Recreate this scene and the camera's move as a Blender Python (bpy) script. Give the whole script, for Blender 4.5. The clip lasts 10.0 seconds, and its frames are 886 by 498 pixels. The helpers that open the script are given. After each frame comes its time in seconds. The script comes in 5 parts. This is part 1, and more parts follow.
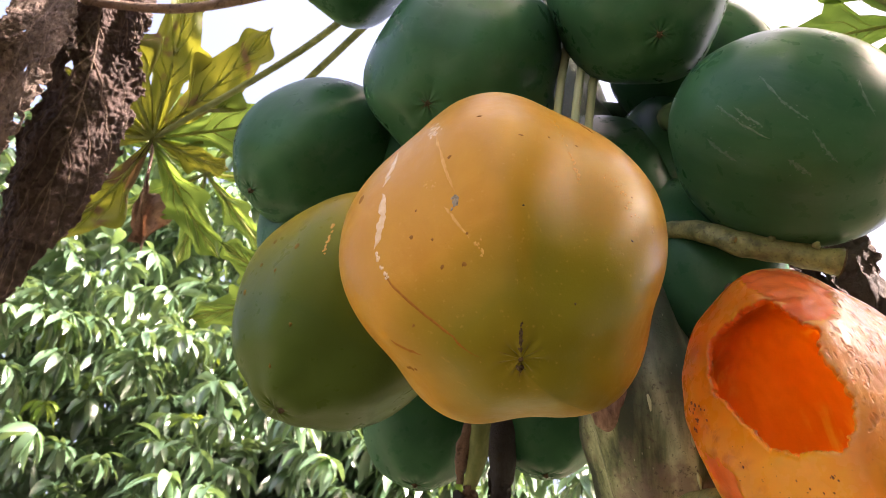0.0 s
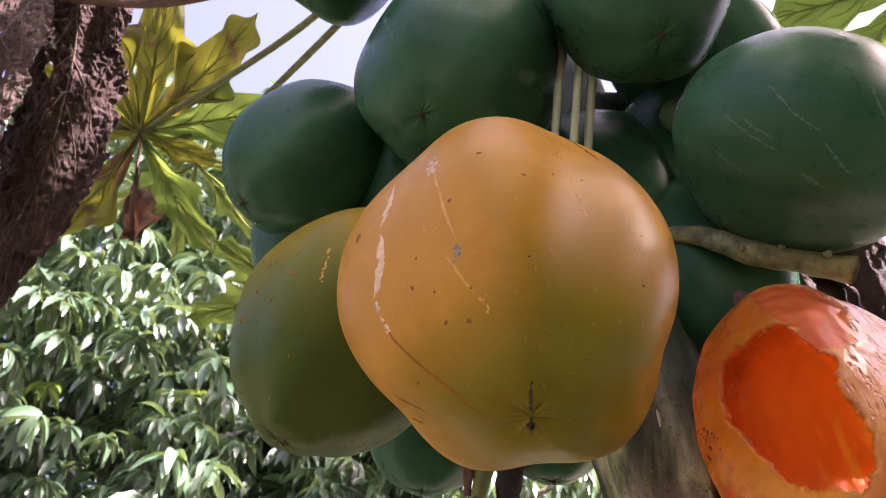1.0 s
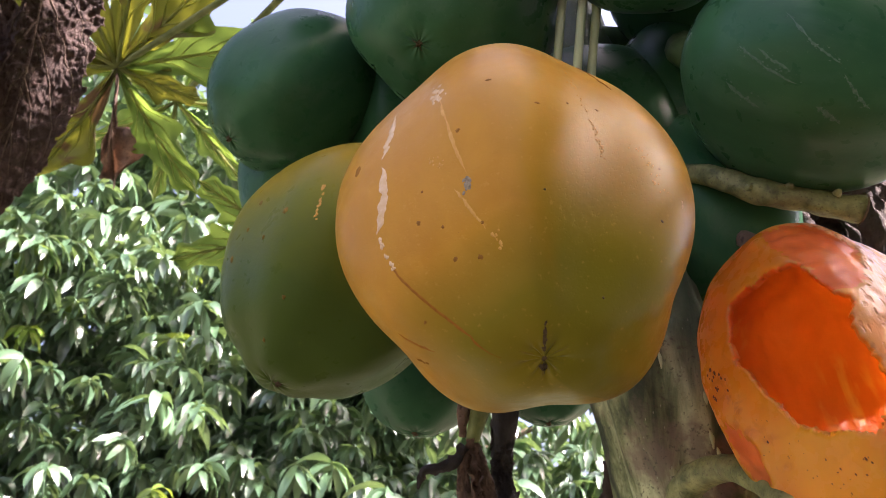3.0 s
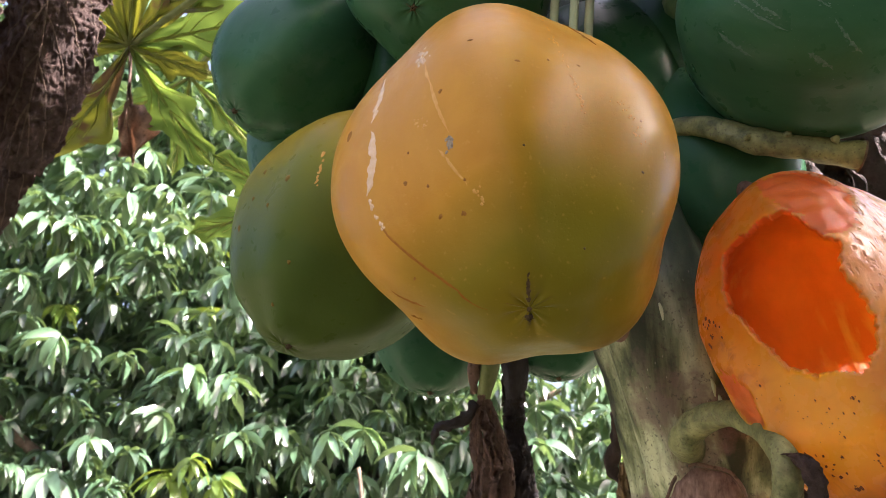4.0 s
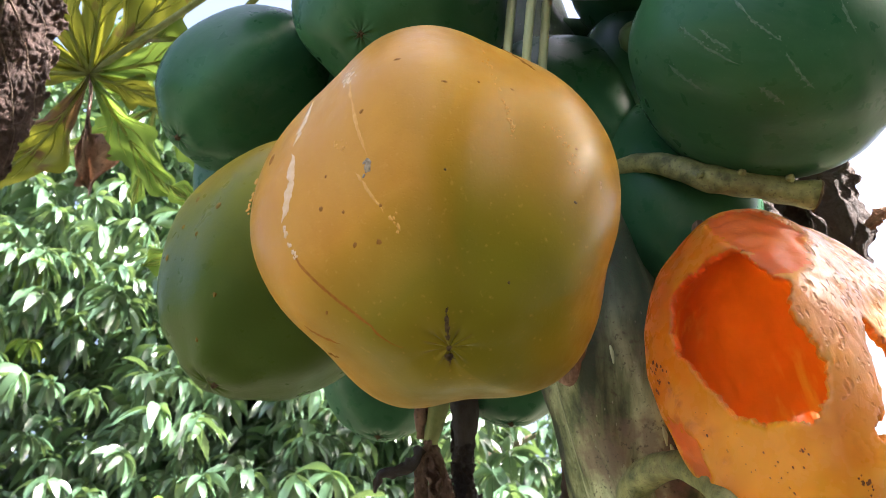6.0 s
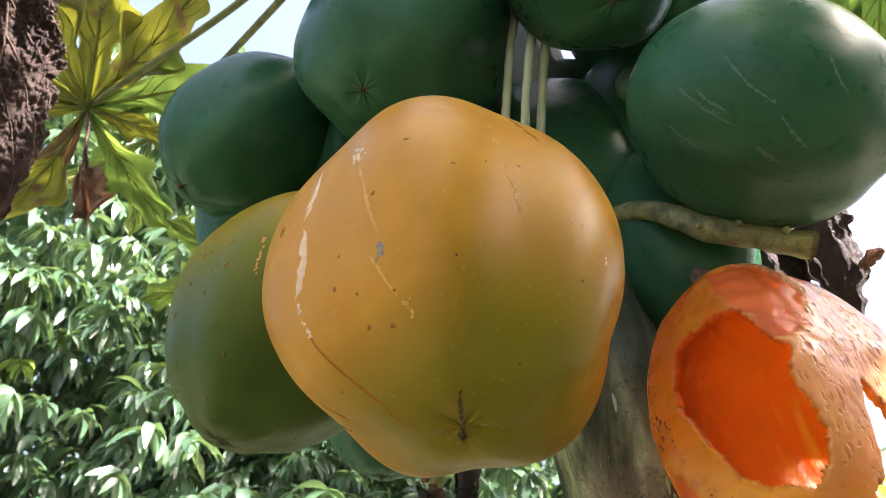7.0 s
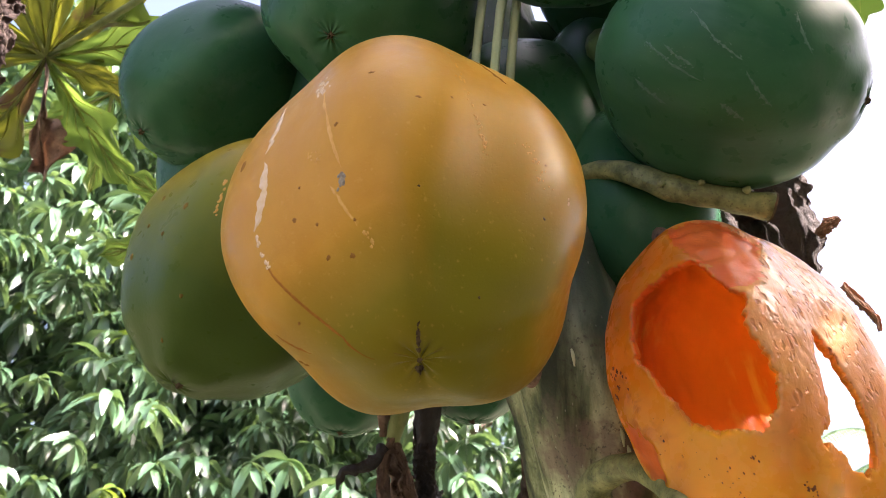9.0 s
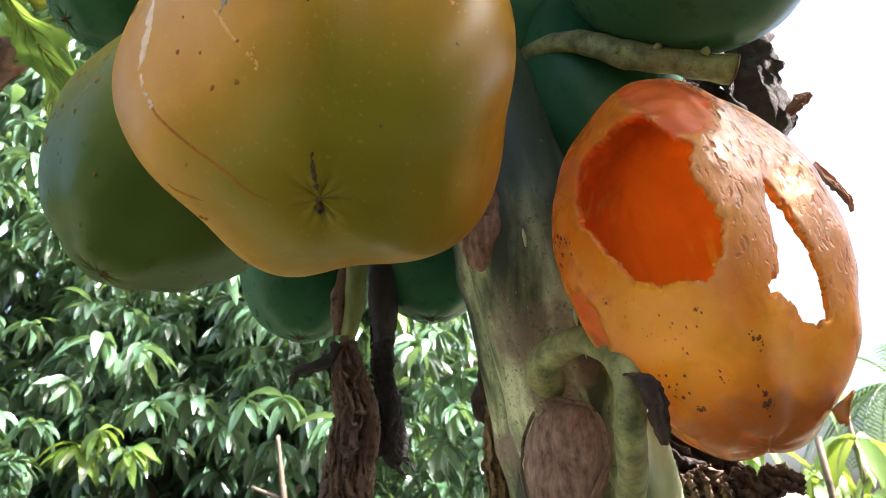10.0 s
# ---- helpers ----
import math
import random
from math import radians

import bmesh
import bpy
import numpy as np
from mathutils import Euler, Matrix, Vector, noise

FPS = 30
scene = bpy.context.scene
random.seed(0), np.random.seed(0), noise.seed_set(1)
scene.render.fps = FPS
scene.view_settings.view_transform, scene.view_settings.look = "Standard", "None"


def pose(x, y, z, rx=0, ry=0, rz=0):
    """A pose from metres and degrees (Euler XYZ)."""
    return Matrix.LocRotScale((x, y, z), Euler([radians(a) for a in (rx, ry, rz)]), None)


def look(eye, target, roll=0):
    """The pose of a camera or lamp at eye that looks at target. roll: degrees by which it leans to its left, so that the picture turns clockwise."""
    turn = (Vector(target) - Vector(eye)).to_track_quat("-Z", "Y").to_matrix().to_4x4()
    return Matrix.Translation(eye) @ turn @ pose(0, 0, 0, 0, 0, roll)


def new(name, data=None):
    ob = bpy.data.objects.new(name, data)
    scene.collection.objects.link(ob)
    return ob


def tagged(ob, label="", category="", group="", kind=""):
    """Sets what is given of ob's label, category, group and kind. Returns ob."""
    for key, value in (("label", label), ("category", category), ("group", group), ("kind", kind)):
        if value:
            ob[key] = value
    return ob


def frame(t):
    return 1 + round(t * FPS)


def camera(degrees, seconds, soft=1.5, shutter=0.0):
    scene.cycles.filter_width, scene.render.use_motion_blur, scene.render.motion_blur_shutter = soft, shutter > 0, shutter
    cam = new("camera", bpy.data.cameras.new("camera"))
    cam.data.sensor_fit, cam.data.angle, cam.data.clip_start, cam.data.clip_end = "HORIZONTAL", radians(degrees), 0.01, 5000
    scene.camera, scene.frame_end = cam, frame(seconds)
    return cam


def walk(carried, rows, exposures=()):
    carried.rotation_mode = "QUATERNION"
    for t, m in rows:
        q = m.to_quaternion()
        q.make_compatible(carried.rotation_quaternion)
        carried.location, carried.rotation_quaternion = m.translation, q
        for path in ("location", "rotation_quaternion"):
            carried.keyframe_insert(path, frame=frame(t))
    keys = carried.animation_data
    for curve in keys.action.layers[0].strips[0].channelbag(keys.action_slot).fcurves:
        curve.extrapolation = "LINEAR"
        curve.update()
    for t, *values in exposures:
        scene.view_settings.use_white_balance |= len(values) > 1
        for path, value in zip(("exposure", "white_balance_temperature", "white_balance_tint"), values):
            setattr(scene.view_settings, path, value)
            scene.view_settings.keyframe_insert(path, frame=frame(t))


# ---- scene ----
cam = camera(61.53, 10.0, soft=0.3)
cam.data.dof.use_dof = True
cam.data.dof.focus_distance = 0.30
cam.data.dof.aperture_fstop = 32.0
ROWS = [
    (0, 0.0000, 0.0000, 1.3000, 123.000, -4.300, 0.000),
    (0.5, -0.0154, -0.0014, 1.3029, 121.440, -3.857, -0.166),
    (1, -0.0038, -0.0055, 1.3312, 119.988, -2.518, 0.752),
    (1.5, -0.0127, -0.0076, 1.3210, 118.058, -2.082, 1.660),
    (2, -0.0184, 0.0020, 1.3235, 117.826, -2.594, 1.283),
    (2.2, -0.0145, 0.0050, 1.3220, 118.534, -2.232, -0.391),
    (3.3, -0.0104, 0.0084, 1.3369, 114.858, -1.863, -0.685),
    (3.5, 0.0009, 0.0088, 1.3356, 114.532, -0.346, -0.677),
    (4, 0.0002, 0.0022, 1.3286, 113.207, -0.990, 2.114),
    (4.5, -0.0020, 0.0036, 1.3360, 114.258, -1.364, 2.555),
    (5, 0.0020, 0.0164, 1.3309, 114.233, -1.718, -0.945),
    (5.5, 0.0034, 0.0161, 1.3323, 115.366, -0.498, 0.848),
    (6, 0.0182, 0.0206, 1.3340, 116.406, -1.384, 0.267),
    (6.2, 0.0159, 0.0097, 1.3412, 117.391, -0.556, 1.173),
    (7.3, 0.0123, 0.0058, 1.3502, 116.706, -0.819, -0.520),
    (7.5, 0.0158, 0.0156, 1.3409, 115.281, -1.305, -0.831),
    (8, 0.0141, 0.0174, 1.3381, 116.120, -1.077, -2.804),
    (8.5, 0.0182, 0.0086, 1.3408, 115.420, -0.522, -1.843),
    (9, 0.0143, 0.0131, 1.3389, 115.488, -0.906, -2.977),
    (9.5, 0.0206, 0.0166, 1.3370, 114.522, -0.670, -3.324),
    (10, 0.0405, 0.0426, 1.3200, 111.054, 0.680, -2.649),
]
EXPOSURES = [(0.0, 2.58, 7000, 25.0), (0.5, 2.55, 6600, 40.0), (1.0, 2.22, 6350, 44.0), (2.0, 2.24, 6350, 46.0), (3.5, 2.3, 6350, 23.0), (4.5, 2.5, 6200, 26.0), (5.5, 2.52, 6250, 24.0), (6.0, 2.62, 6150, 14.0), (7.5, 2.44, 6290, 19.0), (8.5, 2.44, 6340, 19.0), (9.5, 2.46, 6340, 21.0), (10.0, 2.36, 5990, 10.0)]
walk(cam, [(t, pose(x, y, z, rx, ry, rz)) for t, x, y, z, rx, ry, rz in ROWS], EXPOSURES)

# ---- sky and sun ----
SUN_WAY = Vector((0.60, -0.26, 0.76)).normalized()
world = bpy.data.worlds.new("world")
scene.world = world
world.use_nodes = True
wn = world.node_tree.nodes
sky = wn.new("ShaderNodeTexSky")
sky.sky_type = "NISHITA"
sky.sun_disc = False
sky.sun_elevation = math.asin(SUN_WAY.z)
sky.sun_rotation = math.atan2(SUN_WAY.x, SUN_WAY.y)
sky.air_density, sky.dust_density, sky.ozone_density = 0.8, 10.0, 0.6
wn["Background"].inputs["Strength"].default_value = 0.15
world.node_tree.links.new(sky.outputs["Color"], wn["Background"].inputs["Color"])
sun = new("sun", bpy.data.lights.new("sun", "SUN"))
sun.data.energy, sun.data.angle, sun.data.color = 5.0, radians(0.6), (1.0, 0.95, 0.87)
sun.matrix_world = look(SUN_WAY * 30, (0, 0, 0))


# ---- materials ----
class Mat:
    """A small helper to wire a procedural material."""

    def __init__(self, name, rough=0.5):
        self.m = bpy.data.materials.new(name)
        self.m.use_nodes = True
        self.t = self.m.node_tree
        self.b = self.t.nodes["Principled BSDF"]
        self.b.inputs["Roughness"].default_value = rough
        self.co = self.n("ShaderNodeTexCoord")

    def n(self, kind, **values):
        node = self.t.nodes.new(kind)
        for key, value in values.items():
            node.inputs[key].default_value = value
        return node

    def link(self, a, b):
        self.t.links.new(a, b)
        return b

    def vec(self, scale=(1, 1, 1), space="Object"):
        mp = self.n("ShaderNodeMapping")
        mp.inputs["Scale"].default_value = scale
        self.link(self.co.outputs[space], mp.inputs["Vector"])
        return mp.outputs["Vector"]

    def noise(self, scale, detail=4.0, rough=0.55, stretch=(1, 1, 1), warp=0.0):
        nz = self.n("ShaderNodeTexNoise", Scale=scale, Detail=detail, Roughness=rough, Distortion=warp)
        self.link(self.vec(stretch), nz.inputs["Vector"])
        return nz.outputs["Fac"]

    def cells(self, scale, stretch=(1, 1, 1)):
        vo = self.n("ShaderNodeTexVoronoi", Scale=scale)
        self.link(self.vec(stretch), vo.inputs["Vector"])
        return vo.outputs["Distance"]

    def ramp(self, fac, *stops):
        rp = self.n("ShaderNodeValToRGB")
        while len(rp.color_ramp.elements) < len(stops):
            rp.color_ramp.elements.new(0.5)
        for el, (at, col) in zip(rp.color_ramp.elements, stops):
            el.position = at
            el.color = (*col, 1) if isinstance(col, tuple) else (col, col, col, 1)
        self.link(fac, rp.inputs["Fac"])
        return rp.outputs["Color"]

    def mix(self, fac, a, b, how="MIX"):
        mx = self.n("ShaderNodeMix")
        mx.data_type, mx.blend_type = "RGBA", how
        for key, val in ((0, fac), (6, a), (7, b)):
            if isinstance(val, (int, float)):
                mx.inputs[key].default_value = val
            elif isinstance(val, tuple):
                mx.inputs[key].default_value = (*val, 1)
            else:
                self.link(val, mx.inputs[key])
        return mx.outputs[2]

    def math(self, op, a, b=0.0, c=0.0):
        mt = self.n("ShaderNodeMath")
        mt.operation = op
        for key, val in enumerate((a, b, c)):
            if isinstance(val, (int, float)):
                mt.inputs[key].default_value = val
            else:
                self.link(val, mt.inputs[key])
        return mt.outputs[0]

    def axis(self, name):
        sp = self.n("ShaderNodeSeparateXYZ")
        self.link(self.co.outputs["Object"], sp.inputs[0])
        return sp.outputs[name]

    def bump(self, height, strength=0.3, distance=0.001):
        bp = self.n("ShaderNodeBump", Strength=strength, Distance=distance)
        self.link(height, bp.inputs["Height"])
        self.link(bp.outputs["Normal"], self.b.inputs["Normal"])
        return self

    def color(self, col):
        if isinstance(col, tuple):
            self.b.inputs["Base Color"].default_value = (*col, 1)
        else:
            self.link(col, self.b.inputs["Base Color"])
        return self

    def glow_through(self, col, share):
        """Light that passes through a thin leaf or shell."""
        tr = self.n("ShaderNodeBsdfTranslucent")
        if isinstance(col, tuple):
            tr.inputs["Color"].default_value = (*col, 1)
        else:
            self.link(col, tr.inputs["Color"])
        mx = self.n("ShaderNodeMixShader", Fac=share)
        self.link(self.b.outputs[0], mx.inputs[1])
        self.link(tr.outputs[0], mx.inputs[2])
        self.link(mx.outputs[0], self.t.nodes["Material Output"].inputs["Surface"])
        return self


def ripe_skin():
    a = Mat("ripe_papaya_skin", 0.42)
    length = RIPE[3]
    big = a.noise(22.0, 3.0)
    mid = a.noise(70.0, 4.0)
    base = a.ramp(big, (0.3, (0.425, 0.192, 0.013)), (0.7, (0.52, 0.252, 0.021)))
    base = a.mix(a.math("MULTIPLY", mid, 0.5), base, (0.53, 0.258, 0.028))
    fibre = a.noise(75.0, 4.0, 0.6, stretch=(1, 1, 0.12))
    base = a.mix(a.ramp(fibre, (0.45, 0.0), (0.75, 0.45)), base, (0.41, 0.170, 0.010))
    blotch = a.ramp(a.noise(38.0, 5.0, 0.6, warp=0.6), (0.50, 0.0), (0.75, 0.5))
    base = a.mix(blotch, base, (0.60, 0.305, 0.040))
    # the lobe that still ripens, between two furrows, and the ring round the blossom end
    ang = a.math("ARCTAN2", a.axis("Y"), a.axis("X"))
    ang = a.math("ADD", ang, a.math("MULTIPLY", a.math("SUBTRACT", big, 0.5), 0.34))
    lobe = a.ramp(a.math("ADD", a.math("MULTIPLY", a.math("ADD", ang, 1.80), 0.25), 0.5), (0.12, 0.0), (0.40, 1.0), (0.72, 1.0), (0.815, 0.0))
    z = a.math("DIVIDE", a.axis("Z"), length)
    low = a.ramp(a.math("ADD", z, a.math("MULTIPLY", big, 0.10)), (0.84, 0.0), (1.08, 1.0))
    green = a.math("MULTIPLY", a.math("MULTIPLY", lobe, low), 0.85)
    tip = a.ramp(z, (0.88, 0.0), (1.0, 0.85))
    # golden, less ripe skin on this side, darkened as well for the shade there
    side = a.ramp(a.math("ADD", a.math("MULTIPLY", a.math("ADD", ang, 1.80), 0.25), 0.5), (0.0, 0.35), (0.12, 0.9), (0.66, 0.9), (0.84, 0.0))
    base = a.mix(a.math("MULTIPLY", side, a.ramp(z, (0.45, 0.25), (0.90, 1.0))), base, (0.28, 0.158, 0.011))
    # lower part of the lobe browned further, its shade put into the colour
    dull_shade = a.math("MULTIPLY", lobe, a.ramp(z, (0.60, 0.0), (0.92, 0.60)))
    base = a.mix(dull_shade, base, (0.195, 0.112, 0.008))
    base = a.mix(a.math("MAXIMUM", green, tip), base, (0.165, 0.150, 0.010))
    specks = a.ramp(a.cells(330.0), (0.035, 1.0), (0.06, 0.0))
    patchy = a.ramp(a.noise(45.0, 2.0), (0.58, 0.0), (0.66, 1.0))
    base = a.mix(a.math("MULTIPLY", specks, patchy), base, (0.22, 0.10, 0.025))
    a.color(base)
    a.b.inputs["Specular IOR Level"].default_value = 0.13
    a.b.inputs["Subsurface Weight"].default_value = 0.12
    a.b.inputs["Subsurface Radius"].default_value = (0.004, 0.003, 0.001)
    a.b.inputs["Subsurface Scale"].default_value = 0.6
    a.link(a.ramp(a.noise(160.0, 3.0), (0.3, 0.28), (0.7, 0.42)), a.b.inputs["Roughness"])
    freckle = a.ramp(a.noise(520.0, 2.0), (0.64, 0.0), (0.74, 0.18))
    a.color(a.mix(freckle, base, (0.66, 0.36, 0.09)))
    pores = a.ramp(a.cells(900.0), (0.10, 0.0), (0.30, 1.0))
    return a.bump(a.mix(0.4, a.mix(0.5, pores, a.noise(700.0, 3.0)), a.noise(130.0, 3.0)), 0.18, 0.0008).m


def turning_skin():
    a = Mat("turning_papaya_skin", 0.4)
    a.b.inputs["Specular IOR Level"].default_value = 0.09
    z = a.math("DIVIDE", a.axis("Z"), TURNING[3])
    z = a.math("ADD", z, a.math("MULTIPLY", a.noise(24.0, 3.0), 0.22))
    base = a.ramp(z, (0.40, (0.46, 0.27, 0.014)), (0.66, (0.185, 0.180, 0.013)), (0.92, (0.052, 0.092, 0.020)))
    base = a.mix(a.math("MULTIPLY", a.noise(12.0, 2.0, stretch=(1, 1, 0.3)), 0.6), base, (0.075, 0.095, 0.010))
    a.color(base)
    a.link(a.ramp(a.noise(120.0, 3.0), (0.3, 0.26), (0.7, 0.40)), a.b.inputs["Roughness"])
    return a.bump(a.mix(0.5, a.noise(800.0, 2.0), a.noise(240.0, 3.0)), 0.26, 0.0007).m


def green_skin():
    a = Mat("green_papaya_skin", 0.25)
    base = a.ramp(a.noise(26.0, 4.0, stretch=(1, 1, 0.5)), (0.3, (0.021, 0.080, 0.036)), (0.7, (0.042, 0.124, 0.056)))
    bloom = a.ramp(a.noise(60.0, 5.0, 0.65, stretch=(1, 1, 0.25)), (0.52, 0.0), (0.80, 0.25))
    base = a.mix(bloom, base, (0.12, 0.19, 0.14))
    specks = a.ramp(a.cells(420.0), (0.06, 0.5), (0.10, 0.0))
    base = a.mix(specks, base, (0.10, 0.16, 0.10))
    a.color(base)
    a.b.inputs["Specular IOR Level"].default_value = 0.13
    a.link(a.ramp(a.noise(90.0, 4.0), (0.3, 0.24), (0.7, 0.38)), a.b.inputs["Roughness"])
    ridges = a.noise(110.0, 3.0, 0.5, stretch=(1, 1, 0.10))
    return a.bump(a.mix(0.45, ridges, a.noise(500.0, 3.0)), 0.22, 0.0008).m


def rotten_skin():
    a = Mat("pecked_papaya_skin", 0.36)
    u = a.math("DIVIDE", a.axis("Z"), ROTTEN[3])
    th = a.math("ARCTAN2", a.axis("Y"), a.axis("X"))
    soft = a.noise(40.0, 4.0, 0.6)
    base = a.ramp(soft, (0.28, (0.47, 0.155, 0.011)), (0.5, (0.58, 0.25, 0.018)), (0.72, (0.66, 0.38, 0.035)))
    # amber, nearly see-through flesh below the opening
    th_w = a.math("ADD", th, a.math("MULTIPLY", a.math("SUBTRACT", soft, 0.5), 0.5))
    amber = a.ramp(a.math("ABSOLUTE", a.math("SUBTRACT", th_w, 0.52)), (0.22, 1.0), (0.48, 0.0))
    low = a.ramp(a.math("ADD", u, a.math("MULTIPLY", soft, 0.08)), (0.58, 0.0), (0.74, 1.0), (0.92, 1.0), (0.98, 0.0))
    base = a.mix(a.math("MULTIPLY", a.math("MULTIPLY", amber, low), 0.85), base, (0.70, 0.38, 0.018))
    # the dried, shrunken shoulder: pale skin full of long pits
    dry = a.ramp(a.math("ADD", a.math("MULTIPLY", th_w, -0.2), 0.5), (0.47, 0.0), (0.56, 1.0))
    dry = a.math("MULTIPLY", dry, a.ramp(a.math("ADD", u, a.math("MULTIPLY", soft, 0.2)), (0.74, 1.0), (0.95, 0.0)))
    base = a.mix(a.math("MULTIPLY", dry, 0.65), base, (0.68, 0.43, 0.22))
    warp = a.n("ShaderNodeTexNoise", Scale=140.0, Detail=2.0)
    a.link(a.vec(), warp.inputs["Vector"])
    shift = a.n("ShaderNodeVectorMath")
    shift.operation = "MULTIPLY"
    shift.inputs[1].default_value = (0.006, 0.006, 0.006)
    a.link(warp.outputs["Color"], shift.inputs[0])
    moved = a.n("ShaderNodeVectorMath")
    moved.operation = "ADD"
    a.link(a.vec((1, 1, 0.42)), moved.inputs[0])
    a.link(shift.outputs[0], moved.inputs[1])
    cell = a.n("ShaderNodeTexVoronoi", Scale=360.0)
    a.link(moved.outputs[0], cell.inputs["Vector"])
    pit = a.ramp(cell.outputs["Distance"], (0.14, 1.0), (0.38, 0.0))
    some = a.ramp(a.noise(170.0, 2.0), (0.36, 0.0), (0.48, 1.0))
    pit = a.math("MULTIPLY", a.math("MULTIPLY", pit, dry), some)
    base = a.mix(a.math("MULTIPLY", pit, 0.95), base, (0.15, 0.045, 0.014))
    end = a.ramp(a.math("ADD", u, a.math("MULTIPLY", a.noise(60.0, 4.0), 0.10)), (0.975, 0.0), (1.035, 0.85))
    base = a.mix(end, base, (0.10, 0.065, 0.02))
    rust = a.ramp(a.noise(90.0, 5.0, 0.7, warp=1.0), (0.52, 0.0), (0.66, 0.8))
    base = a.mix(a.math("MULTIPLY", rust, a.ramp(th_w, (0.75, 0.12), (1.0, 1.0))), base, (0.26, 0.09, 0.02))
    stain = a.math("MULTIPLY", a.ramp(a.noise(46.0, 5.0, 0.65, warp=0.7), (0.56, 0.0), (0.70, 0.75)), a.ramp(u, (0.70, 0.0), (0.90, 1.0)))
    base = a.mix(stain, base, (0.22, 0.085, 0.016))
    spots = a.ramp(a.cells(300.0), (0.05, 1.0), (0.12, 0.0))
    where = a.ramp(a.noise(28.0, 3.0), (0.56, 0.0), (0.66, 1.0))
    base = a.mix(a.math("MULTIPLY", spots, where), base, (0.10, 0.035, 0.012))
    a.color(base)
    wrinkle = a.noise(240.0, 4.0, 0.6, stretch=(1, 1, 0.4), warp=0.8)
    height = a.math("SUBTRACT", a.math("MULTIPLY", wrinkle, a.math("ADD", a.math("MULTIPLY", dry, 0.6), 0.12)), a.math("MULTIPLY", pit, 0.9))
    a.bump(height, 0.75, 0.0012)
    a.link(a.ramp(a.noise(120.0, 3.0), (0.3, 0.20), (0.7, 0.36)), a.b.inputs["Roughness"])
    a.b.inputs["Specular IOR Level"].default_value = 0.45
    return a.glow_through((1.0, 0.46, 0.035), 0.36).m


def rotten_flesh():
    a = Mat("papaya_flesh", 0.34)
    base = a.ramp(a.noise(55.0, 5.0, 0.6, stretch=(1, 1, 0.3), warp=0.4), (0.3, (0.48, 0.065, 0.013)), (0.7, (0.75, 0.19, 0.022)))
    thin = a.math("MULTIPLY", a.ramp(a.noise(150.0, 3.0, 0.5, stretch=(1, 1, 0.22), warp=0.3), (0.50, 0.0), (0.66, 1.0)), a.ramp(a.noise(22.0, 2.0), (0.46, 0.0), (0.60, 0.9)))
    # yellower towards the bottom: glow of sun through the shell put into the colour
    low = a.math("ADD", a.math("DIVIDE", a.axis("Z"), ROTTEN[3]), a.math("MULTIPLY", a.noise(30.0, 3.0), 0.3))
    thin = a.math("MAXIMUM", thin, a.ramp(low, (0.58, 0.0), (0.92, 0.85)))
    a.color(a.mix(thin, base, (0.85, 0.46, 0.06)))
    a.bump(a.mix(0.5, a.noise(220.0, 5.0, 0.65, warp=0.5), a.noise(75.0, 4.0, 0.6, stretch=(1, 1, 0.4), warp=0.6)), 0.75, 0.003)
    return a.glow_through(a.mix(thin, (1.0, 0.38, 0.045), (1.0, 0.70, 0.15)), 0.54).m


def raw_patch():
    a = Mat("peeled_papaya_flesh", 0.42)
    base = a.ramp(a.noise(70.0, 5.0, 0.6, warp=0.5), (0.3, (0.50, 0.095, 0.012)), (0.7, (0.70, 0.22, 0.03)))
    a.color(base)
    a.bump(a.noise(260.0, 5.0, 0.65, warp=0.5), 0.5, 0.0015)
    return a.glow_through((0.95, 0.32, 0.04), 0.40).m


def plain(name, dark, light, scale, rough=0.7, stretch=(1, 1, 1), relief=0.4, depth=0.001, fine=4.0):
    a = Mat(name, rough)
    base = a.ramp(a.noise(scale, 5.0, 0.6, stretch), (0.28, dark), (0.72, light))
    a.color(base)
    a.b.inputs["Specular IOR Level"].default_value = 0.12
    return a.bump(a.noise(scale * fine, 5.0, 0.6, stretch), relief, min(depth, 0.06 / scale))


def speckled_stalk():
    a = Mat("speckled_green_stalk", 0.55)
    base = a.ramp(a.noise(110.0, 4.0, 0.6), (0.32, (0.075, 0.085, 0.026)), (0.68, (0.31, 0.31, 0.12)))
    brown = a.ramp(a.noise(70.0, 4.0, 0.6, warp=0.5), (0.56, 0.0), (0.70, 0.55))
    base = a.mix(brown, base, (0.13, 0.095, 0.045))
    dots = a.ramp(a.noise(700.0, 3.0), (0.58, 0.0), (0.66, 0.5))
    a.color(a.mix(dots, base, (0.055, 0.04, 0.018)))
    return a.bump(a.mix(0.5, a.noise(600.0, 4.0), a.noise(160.0, 3.0)), 0.6, 0.0012).m


